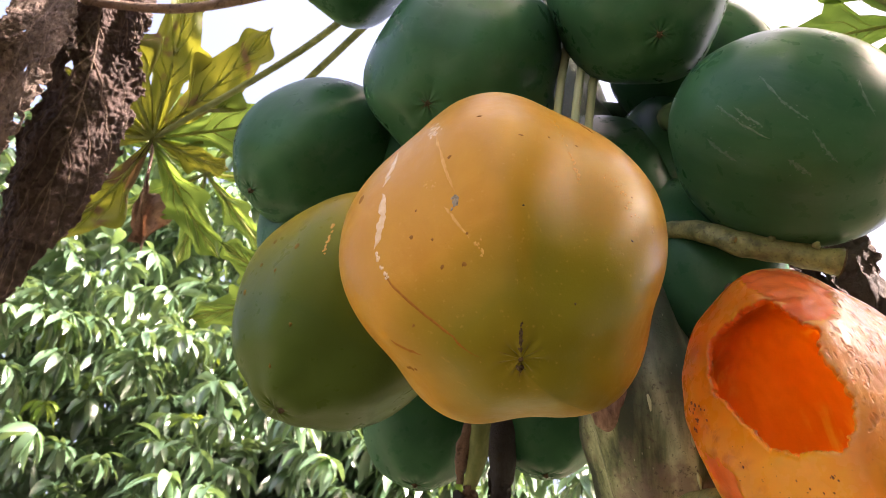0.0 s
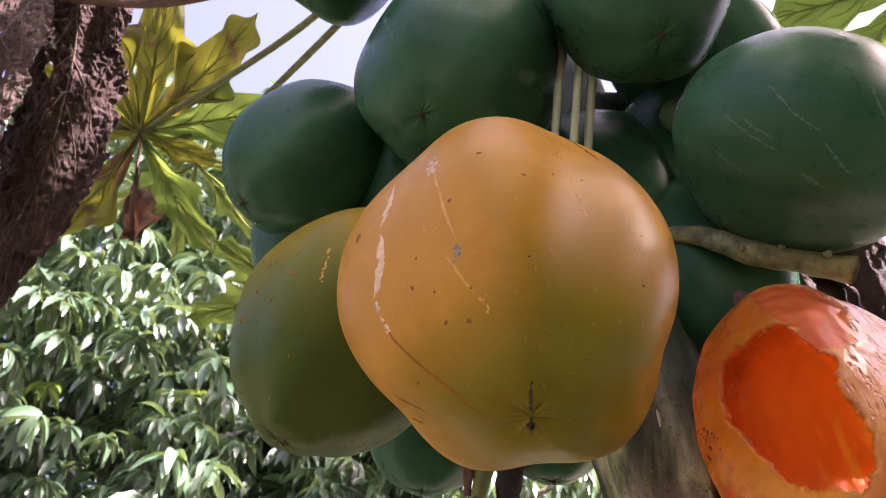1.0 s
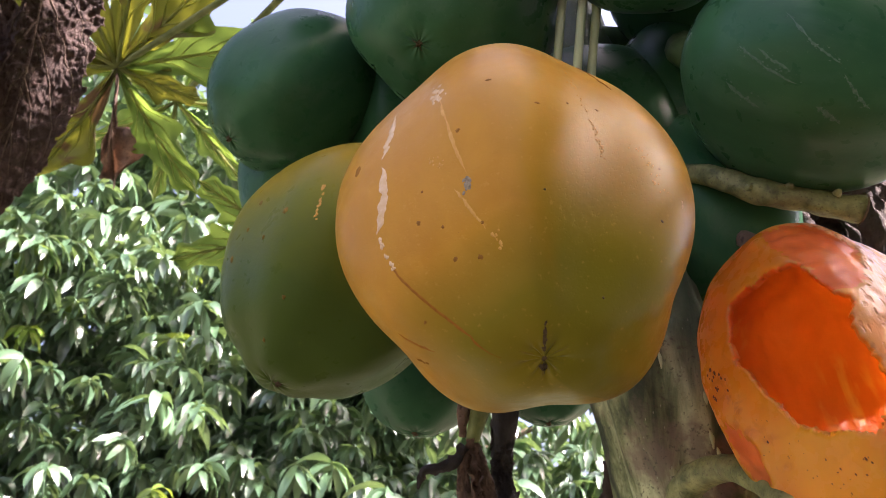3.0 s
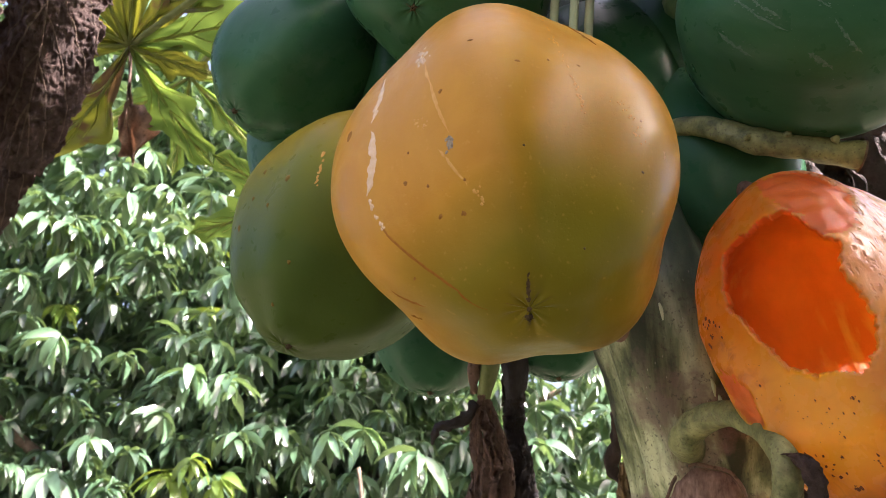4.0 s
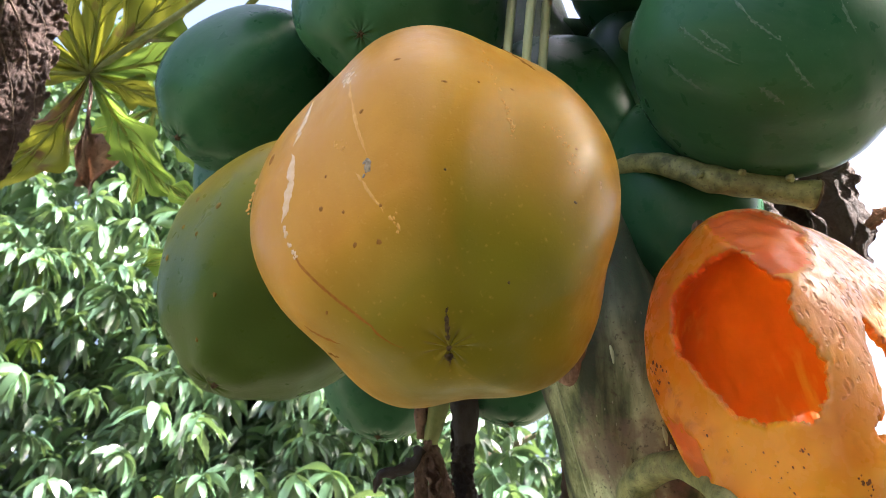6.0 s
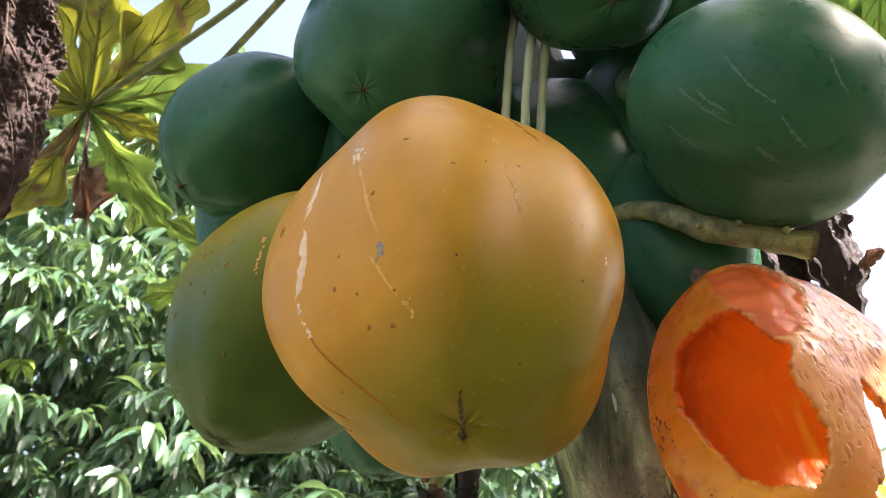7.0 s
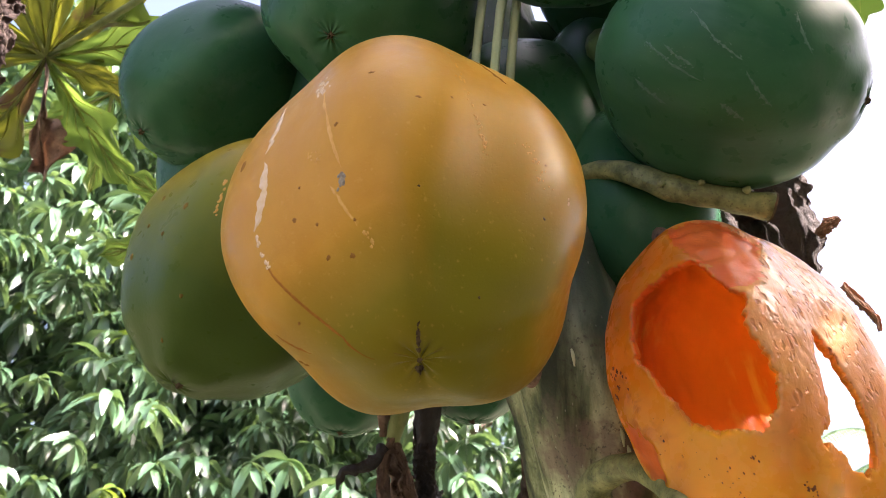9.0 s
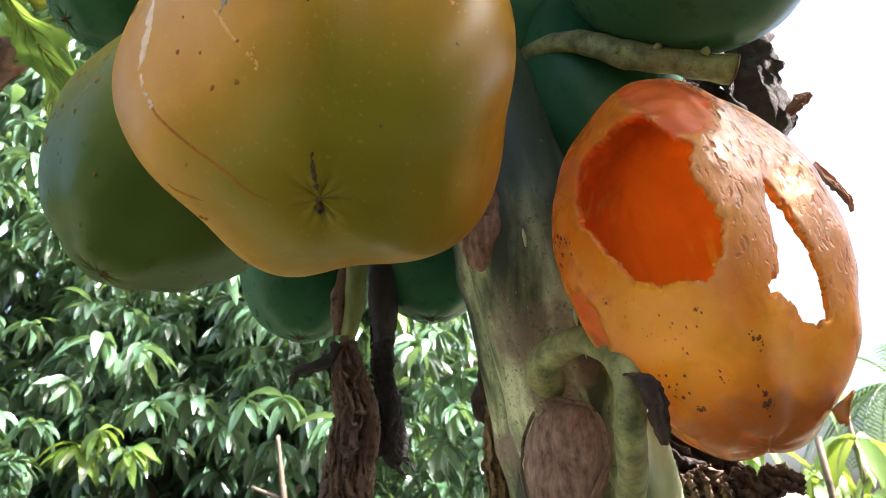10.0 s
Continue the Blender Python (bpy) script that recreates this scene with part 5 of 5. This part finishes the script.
# ---- living papaya leaves ----
def leaf_lobe(ob, skin, n, s, t, ang, length, droop, seed, wide=1.0, curl=0.0, shrunk=False):
    """One pointed, cut lobe of a palmate leaf with its raised pale rib and side veins."""
    d0 = t * math.cos(ang) + s * math.sin(ang)
    count, across = 44, 13
    verts, rows = [], []
    for i in range(count):
        f = i / (count - 1)
        turn = ang + curl * f * f
        d = t * math.cos(turn) + s * math.sin(turn)
        side = d.cross(n)
        body = min(0.40 * f + 0.01, 0.27 * (1 - f) ** 0.6 + 0.02)
        side_lobe = max(0.0, math.sin((f - 0.30) * 15.0)) ** 1.3 * (0.30 < f < 0.93)
        w = wide * length * (body * 0.80 + 0.15 * side_lobe * (1 - f) ** 0.45) * (1 - f ** 8)
        c = (d0 * 0.5 + d * 0.5) * length * f - n * length * droop * f * f
        if shrunk:
            w *= 0.16 if f < 0.5 else 1.7 * math.sin((f - 0.44) * 5.2)
            c += n * 0.016 * math.sin(f * 9)
        for j in range(across):
            g = 2 * j / (across - 1) - 1
            wav = (0.05 + 0.14 * shrunk) * length * noise.noise(Vector((f * 5, g * 2, seed)))
            reach = g * w * (0.45 if shrunk and g < 0 else 1.0) * (1 + 0.5 * shrunk * noise.noise(Vector((f * 9, 3, seed))))
            verts.append(c + side * reach + n * (wav - abs(g) * w * 0.18) + d * abs(g) ** 1.5 * w * (-0.5 if shrunk and g > 0 else 0.55) * (f > 0.3))
        rows.append(c - n * 0.0016)
    lobe = part("lobe", verts, grid_faces(count, across), skin, ob, "brown withered lobe" if shrunk else "")
    part("rib", *tube(rows[::4], (0.0026, 0.0016, 0.0007), 24, 6), DRY_VEIN if shrunk else LEAF_RIB, lobe)
    if not shrunk:
        for i in (9, 15, 21, 27, 33):
            for sg in (-1, 1):
                pts = [verts[min(i + m * 2, count - 1) * across + 6 + sg * m] - n * 0.0006 for m in range(5)]
                part("rib", *tube(pts, (0.0009, 0.0006, 0.0003), 10, 5), LEAF_RIB, lobe)


def leaf_frame(normal, tipward):
    n = Vector(normal).normalized()
    t = Vector(tipward)
    t = (t - n * t.dot(n)).normalized()
    return n, t, t.cross(n)


def papaya_leaf(center, normal, tipward, radius, seed, skin, label, petiole=None, lobes=8, wide=1.0):
    """A palmate leaf: lobes round one centre on a long stalk."""
    rng2 = random.Random(seed)
    ob = thing("papaya_leaf", Matrix.Translation(center), label, "leaf", "papaya leaves")
    n, t, s = leaf_frame(normal, tipward)
    for k in range(lobes):
        ang = radians(-155 + 310 * k / (lobes - 1)) + rng2.uniform(-0.08, 0.08)
        leaf_lobe(ob, skin, n, s, t, ang, radius * (0.72 + 0.28 * math.cos(ang * 0.6)) * rng2.uniform(0.9, 1.08), rng2.uniform(0.12, 0.32), seed + k, wide)
    if petiole:
        part("petiole", *tube([Vector(p) - Vector(center) for p in petiole], (0.0048, 0.0042, 0.0042, 0.0034), 30, 10), STALK_GREEN, ob, "long green stalk")
    return ob


def old_leaf():
    """The yellowing leaf beside the withered one: each lobe in its own state."""
    center = Vector((-0.385, 0.665, 1.860))
    ob = thing("papaya_leaf", Matrix.Translation(center), "yellowing papaya leaf with withered lobes, seen from below", "leaf", "papaya leaves")
    n, t, s = leaf_frame((-0.32, 0.72, 0.62), (0, 0, 1))
    # degrees anticlockwise from upright as seen from below, length, skin, droop, width, curl
    for k, (deg, length, skin, droop, wide, curl, shrunk) in enumerate((
            (2, 0.205, PAPAYA_YELLOW, -0.10, 0.80, 0.0, False), (-32, 0.195, PAPAYA_YELLOW, 0.05, 0.85, 0.12, False), (-64, 0.190, PAPAYA_LEAF, 0.05, 0.95, 0.0, False),
            (-98, 0.095, PAPAYA_YELLOW, 0.10, 0.9, 0.1, False), (-140, 0.165, PAPAYA_LEAF, 0.08, 0.75, 0.15, False), (-173, 0.135, DRY_RED, 0.10, 1.0, 0.10, True),
            (163, 0.200, PAPAYA_YELLOW, 0.08, 0.70, -0.75, False), (104, 0.135, PAPAYA_YELLOW, 0.12, 1.0, 0.1, False), (74, 0.130, PAPAYA_YELLOW, 0.10, 1.0, 0.0, False),
            (34, 0.185, PAPAYA_YELLOW, 0.0, 0.95, 0.1, False))):
        leaf_lobe(ob, skin, n, s, t, radians(deg), length, droop, 5 + k, wide, curl, shrunk)
    part("petiole", *tube([Vector(p) - center for p in ((0.0, 0.46, 2.09), (-0.09, 0.52, 2.02), (-0.205, 0.595, 1.955), tuple(center))], (0.0048, 0.0042, 0.0042, 0.0034), 30, 10), STALK_GREEN, ob, "long green stalk")


old_leaf()
papaya_leaf((-0.365, 0.785, 1.905), (-0.2, 0.8, 0.55), (-0.05, -0.1, -1.0), 0.145, 9, PAPAYA_LEAF, "fresh green papaya leaf lit from behind",
            [(0.01, 0.46, 2.06), (-0.08, 0.52, 1.99), (-0.19, 0.61, 1.935), (-0.365, 0.785, 1.905)], 7, 0.62)
papaya_leaf((-0.185, 0.68, 1.665), (-0.1, 0.75, 0.6), (-1.0, 0.1, -0.25), 0.105, 13, PAPAYA_LEAF, "small green papaya leaf behind the fruit",
            [(0.03, 0.47, 1.98), (-0.05, 0.55, 1.86), (-0.12, 0.62, 1.74), (-0.185, 0.68, 1.667)], 7)
papaya_leaf((0.53, 0.62, 2.08), (0.1, 0.5, 0.8), (-0.5, -0.4, -0.5), 0.20, 17, PAPAYA_LEAF, "fresh green papaya leaf over the fruit",
            [(0.02, 0.46, 2.08), (0.18, 0.50, 2.13), (0.36, 0.56, 2.12), (0.53, 0.62, 2.08)], 8)


# crown leaves out of view, added where they keep the sun off the fruit
for k, (x, y, z, r) in enumerate(((0.57, 0.01, 2.34, 0.250), (0.58, -0.14, 2.46, 0.30), (0.46, -0.02, 2.22, 0.26), (0.70, 0.20, 2.62, 0.26), (1.06, -0.22, 2.62, 0.29), (0.55, 0.12, 2.52, 0.28), (0.84, -0.24, 2.38, 0.24), (0.66, 0.18, 2.74, 0.28), (0.42, 0.14, 2.38, 0.28), (0.40, -0.28, 2.46, 0.30), (0.72, 0.62, 2.40, 0.30), (0.15, 0.05, 2.62, 0.30),
                                   (0.55, 0.32, 2.82, 0.28))):
    way = Vector((x - 0.02, y - 0.46, 0.0))
    papaya_leaf((x, y, z), (way.x * 0.35, way.y * 0.35, 0.9), (way.x, way.y, -0.25), r, 30 + k, PAPAYA_LEAF, "green crown leaf added out of view to shade the fruit",
                [(0.015, 0.46, 2.09), (0.02 + way.x * 0.3, 0.46 + way.y * 0.3, 2.09 + (z - 2.09) * 0.55), (0.02 + way.x * 0.7, 0.46 + way.y * 0.7, 2.09 + (z - 2.09) * 0.95), (x, y, z)], 9)


# ---- mango tree behind ----
def mango_leaf(rng2, base, way, length, droop):
    """One long drooping leaf, folded along its rib."""
    verts, d = [], Vector(way).normalized()
    p, rows = Vector(base), 8
    side = d.cross(Vector((0, 0, 1)))
    side = side.normalized() if side.length > 0.05 else Vector((1, 0, 0))
    roll = rng2.uniform(-0.7, 0.7)
    for i in range(rows):
        f = i / (rows - 1)
        w = length * 0.145 * (math.sin(math.pi * min(f * 0.94 + 0.06, 1.0)) ** 0.8) * (1 - 0.25 * f)
        up = side.cross(d)
        a = (side * math.cos(roll) + up * math.sin(roll)).normalized()
        b = a.cross(d)
        wave = 0.10 * w * math.sin(f * 14 + roll * 9)
        verts += [p - a * w + b * (w * 0.28 + wave), p, p + a * w + b * (w * 0.28 - wave)]
        d = (d + Vector((0, 0, -droop / rows))).normalized()
        p = p + d * length / (rows - 1)
    return verts, grid_faces(rows, 3)


def cluster_mesh(seed, count, size):
    rng2 = random.Random(seed)
    pieces = []
    for k in range(count):
        a = 2.4 * k + rng2.uniform(-0.4, 0.4)
        el = rng2.uniform(-0.5, 0.75)
        way = (math.cos(a) * math.cos(el), math.sin(a) * math.cos(el), math.sin(el))
        base = Vector(way) * 0.008 + Vector((0, 0, -0.03 * rng2.random()))
        pieces.append(mango_leaf(rng2, base, way, size * rng2.uniform(0.7, 1.15), rng2.uniform(1.4, 3.2)))
    pieces.append(tube([(0, 0.02, -0.12), (0, 0.01, -0.06), (0, 0, 0.0)], (0.004, 0.0035, 0.003), 6, 5))
    return joined(*pieces)


mango = thing("mango_tree", pose(-1.2, 4.4, 0.0), "dense mango tree with drooping glossy leaves", "tree")
MI = mango.matrix_world.inverted()
part("trunk", *tube(local([(-1.2, 4.4, -0.1), (-1.15, 4.4, 0.8), (-1.3, 4.3, 1.6), (-1.2, 4.35, 2.6)], MI), (0.16, 0.13, 0.10, 0.05), 30, 16, 0.15), WOOD, mango)
for a, b, c in (((-1.2, 4.4, 1.0), (-0.7, 3.7, 1.35), (-0.35, 3.0, 1.50)), ((-1.25, 4.35, 1.3), (-2.0, 3.8, 1.7), (-2.5, 3.2, 2.2)), ((-1.25, 4.35, 1.6), (-1.5, 4.2, 2.0), (-1.9, 4.2, 2.5)), ((-1.2, 4.4, 1.5), (-0.2, 4.0, 1.9), (0.5, 3.8, 2.2))):
    part("branch", *tube(local([a, b, c], MI), (0.06, 0.035, 0.012), 24, 10, 0.15), WOOD, mango)
part("twig", *tube(local([(-0.30, 2.50, 1.25), (-0.345, 2.52, 1.45), (-0.38, 2.55, 1.63)], MI), (0.010, 0.009, 0.006), 16, 8, 0.2), WOOD, mango)
part("twig", *tube(local([(-0.20, 2.50, 1.30), (-0.28, 2.52, 1.40), (-0.45, 2.55, 1.47)], MI), (0.010, 0.008, 0.005), 16, 8, 0.2), WOOD, mango)


def canopy_top(x):
    return float(np.interp(x, (-4.0, -2.4, -1.5, -0.9, -0.3, 0.3, 0.8, 1.1), (3.2, 3.05, 2.95, 2.85, 2.7, 2.5, 2.1, 1.4)))


rng = random.Random(21)


def shoot_pose(x, y, z):
    sc = rng.uniform(0.8, 1.2)
    return Matrix.Translation((x, y, z)) @ Matrix.Rotation(rng.uniform(0, 6.28), 4, "Z") @ Matrix.Rotation(rng.uniform(-0.5, 0.3), 4, "X") @ Matrix.Diagonal((sc, sc, sc, 1))


def canopy_spot(near):
    x, y = rng.uniform(-3.2, 0.75), 2.35 + (0.0 if near else 0.35 + 1.6 * rng.random() ** 1.4)
    top = canopy_top(x) + 0.10
    z = top - (top - 0.75) * rng.random() ** 1.35
    if near:
        x, z = rng.uniform(-1.55, 0.25), rng.uniform(1.15, 2.15)
    y += (0.02 * (2.5 - z) if z < 2.5 else 0.3 * (z - 2.5)) + 0.25 * noise.noise(Vector((x * 1.6, z * 1.6, 3)))
    return x, y, z


# the nearest shoots leaf by leaf
leaf_rng = random.Random(31)
leaf_data = []
for k in range(8):
    v, f = mango_leaf(leaf_rng, (0, 0, 0), (1, 0, leaf_rng.uniform(-0.3, 0.5)), 0.135 * leaf_rng.uniform(0.75, 1.15), leaf_rng.uniform(1.4, 3.2))
    pair = []
    for mat in (MANGO, MANGO_YOUNG):
        me = bpy.data.meshes.new("leaf")
        me.from_pydata([tuple(p) for p in v], [], f)
        me.materials.append(mat)
        me.polygons.foreach_set("use_smooth", [True] * len(f))
        pair.append(me)
    leaf_data.append(pair)
YOUNG_SHOOTS = [(-0.9624, 2.5913, 1.6597), (-0.86, 2.6133, 1.60), (-1.05, 2.62, 1.63)]
PALE_SHOOTS = [(-0.8159, 2.445, 1.90), (-0.3768, 2.5743, 1.7657)]
for at in range(24):
    spot = (YOUNG_SHOOTS + PALE_SHOOTS)[at] if at < 5 else canopy_spot(True)
    m = MI @ shoot_pose(*spot)
    young = 1 if at < 3 or (at > 4 and rng.random() < 0.08) else 0
    for k in range(12):
        ob = new("leaf", leaf_data[rng.randrange(8)][young])
        ob.parent = mango
        ob.matrix_basis = m @ Matrix.Translation((0, 0, -0.03 * rng.random())) @ Matrix.Rotation(2.4 * k + rng.uniform(-0.4, 0.4), 4, "Z") @ Matrix.Rotation(rng.uniform(-0.5, 0.5), 4, "X") @ Matrix.Rotation(rng.uniform(-0.4, 0.4), 4, "Y")

BY_TRUNK = ( (-0.0367, 3.2364, 2.23), (0.0395, 3.305, 2.042), (0.1434, 3.4547, 1.9181), (-0.008, 3.2782, 1.8393), (0.1667, 3.4342, 1.6898), (0.0665, 3.3796, 1.5664) )
shoots = [cluster_mesh(100 + k, 15, 0.125) for k in range(6)]
for name, material, count in (("foliage", MANGO, 1000), ("young_foliage", MANGO_YOUNG, 30)):
    verts, faces = [], []
    for at in range(count):
        v, f = shoots[rng.randrange(6)]
        m = MI @ shoot_pose(*(BY_TRUNK[at] if at < len(BY_TRUNK) and material == MANGO else canopy_spot(False)))
        n = len(verts)
        verts += [m @ Vector(p) for p in v]
        faces += [tuple(i + n for i in q) for q in f]
    tagged(part(name, verts, faces, material, mango), kind="stuff")

# the inner leaves of the crown
base_sets = [cluster_mesh(200 + k, 12, 0.18) for k in range(4)]


def scatter(count, spot, rng2, sets):
    verts, faces = [], []
    for _ in range(count):
        v, f = sets[rng2.randrange(len(sets))]
        m = Matrix.Translation(spot()) @ Matrix.Rotation(rng2.uniform(0, 6.28), 4, "Z") @ Matrix.Rotation(rng2.uniform(-0.6, 0.4), 4, "X") @ Matrix.Scale(rng2.uniform(0.8, 1.25), 4)
        n = len(verts)
        verts += [m @ Vector(p) for p in v]
        faces += [tuple(i + n for i in q) for q in f]
    return verts, faces


def deep_top(x):
    return float(np.interp(x, (-4.0, -2.4, -1.2, -0.85, -0.6, -0.3, 0.3, 0.8, 1.1), (5.2, 5.1, 4.95, 4.5, 3.5, 2.75, 2.45, 2.05, 1.35)))


def inner_spot():
    x = rng.uniform(-3.6, 0.85) if rng.random() < 0.45 else rng.uniform(-3.6, -0.1)
    y = rng.uniform(3.3, 5.2)
    z = rng.uniform(0.5, deep_top(x) * (0.72 + 0.055 * y))
    if rng.random() < 0.25:
        x, z = rng.uniform(-1.5, -0.2), rng.uniform(1.9, 2.6)
    return Vector((x, y, z)) - mango.matrix_world.translation


tagged(part("inner_leaves", *scatter(2900, inner_spot, rng, base_sets), MANGO, mango, "shaded leaves inside the crown"), kind="stuff")


# ---- further trees ----
def far_tree(x, y, z0, z1, wide, count, seed, label):
    rng2 = random.Random(seed)
    ob = thing("tree", pose(x, y, 0), label, "tree", "trees behind")
    part("trunk", *tube([(0, 0, -0.1), (0.1, 0, z0 * 0.6), (0, 0.1, (z0 + z1) / 2)], (wide * 0.07, wide * 0.055, wide * 0.03), 16, 10, 0.15), WOOD, ob)
    sets = [cluster_mesh(300 + seed + k, 11, 0.30) for k in range(3)]

    def spot():
        while True:
            p = Vector((rng2.uniform(-1, 1), rng2.uniform(-1, 1), rng2.uniform(-1, 1)))
            if p.length < 1 and p.length > 0.35 and noise.noise(p * 2.2 + Vector((seed, 0, 0))) > -0.28:
                return Vector((p.x * wide, p.y * wide, (z0 + z1) / 2 + p.z * (z1 - z0) / 2))

    tagged(part("crown", *scatter(count, spot, rng2, sets), WOODS, ob), kind="stuff")


far_tree(-3.4, 7.2, 0.8, 6.0, 2.4, 480, 1, "dark leafy tree behind the mango tree")
far_tree(-7.2, 7.6, 0.8, 6.2, 2.6, 420, 2, "dark leafy tree behind the mango tree")
far_tree(-1.4, 8.0, 0.6, 4.4, 2.0, 360, 3, "leafy tree behind the mango tree")


# trees out of view, added to dim the light on the fruit
far_tree(1.7, -2.7, 0.5, 5.5, 1.9, 760, 4, "unseen leafy tree added to hold back sky light")
far_tree(-9.5, -5.0, 0.5, 3.6, 2.0, 330, 5, "unseen leafy tree added to hold back sky light")
far_tree(5.2, -4.4, 0.5, 4.4, 1.9, 300, 6, "unseen leafy tree added to hold back sky light")
far_tree(3.3, -0.5, 0.8, 4.0, 1.7, 360, 7, "unseen leafy tree added to hold back sky light")


def coconut_palm(x, y, high, seed):
    rng2 = random.Random(seed)
    ob = thing("coconut_palm", pose(x, y, 0), "tall coconut palm with drooping fronds far off", "palm tree")
    part("trunk", *tube([(0.5, 0, -0.1), (0.25, 0, high * 0.4), (0, 0, high)], (0.16, 0.12, 0.09), 24, 10, 0.1), WOOD, ob)
    for k in range(15):
        a = 2.4 * k
        el = rng2.uniform(-0.3, 1.0)
        d = Vector((math.cos(a) * math.cos(el), math.sin(a) * math.cos(el), math.sin(el)))
        p, pts = Vector((0, 0, high)), []
        for i in range(16):
            pts.append(p.copy())
            p = p + d * 0.17
            d = (d + Vector((0, 0, -0.11))).normalized()
        pieces = [tube(pts[::3], (0.03, 0.02, 0.008), 14, 6)]
        for i in range(2, 16):
            dd = (pts[i] - pts[i - 1]).normalized()
            sd = dd.cross(Vector((0, 0, 1))).normalized()
            for sg in (-1, 1):
                for h in (0.0, 0.5):
                    b = pts[i] - dd * 0.17 * h
                    ln = 0.55 * math.sin(math.pi * (i + 1) / 18) + 0.12
                    e = b + sd * sg * ln * 0.8 + dd * ln * 0.4 + Vector((0, 0, -0.35 * ln))
                    mid = (b + e) / 2 + Vector((0, 0, 0.06))
                    w = dd * 0.022
                    pieces.append(([b - w, b + w, mid + w, e, mid - w], [(0, 1, 2, 4), (4, 2, 3)]))
        part("frond", *joined(*pieces), PALM_LEAF, ob)


coconut_palm(9.2, 13.5, 3.9, 4)


def shrub(x, y, z, seed):
    rng2 = random.Random(seed)
    ob = thing("shrub", pose(x, y, 0), "bright green leafy shrub in the sun", "shrub")
    part("stem", *tube([(0, 0, -0.05), (0.05, 0, z * 0.5), (0, 0, z)], (0.02, 0.015, 0.008), 14, 8, 0.1), WOOD, ob)
    pieces = []
    for k in range(9):
        m = Matrix.Translation((rng2.uniform(-0.25, 0.25), rng2.uniform(-0.2, 0.2), z + rng2.uniform(-0.45, 0.1))) @ Matrix.Rotation(rng2.uniform(0, 6.28), 4, "Z")
        v, f = cluster_mesh(400 + k, 9, 0.20)
        pieces.append(([m @ Vector(p) for p in v], f))
    tagged(part("foliage", *joined(*pieces), MANGO_YOUNG, ob), kind="stuff")


shrub(1.12, 2.0, 1.55, 6)
shrub(1.75, 2.9, 1.75, 8)

# ---- far woods ----
wrng = random.Random(77)


def woods_spot():
    a = wrng.uniform(-math.pi, math.pi)
    r = wrng.uniform(38, 60)
    return Vector((math.sin(a) * r, math.cos(a) * r, wrng.random() ** 1.3 * (3.2 + 1.6 * math.sin(a * 7))))


big_sets = [cluster_mesh(500 + k, 12, 2.1) for k in range(3)]
tagged(part("far_woods", *scatter(900, woods_spot, wrng, big_sets), WOODS), "far ring of low green woods", "woods", kind="stuff")
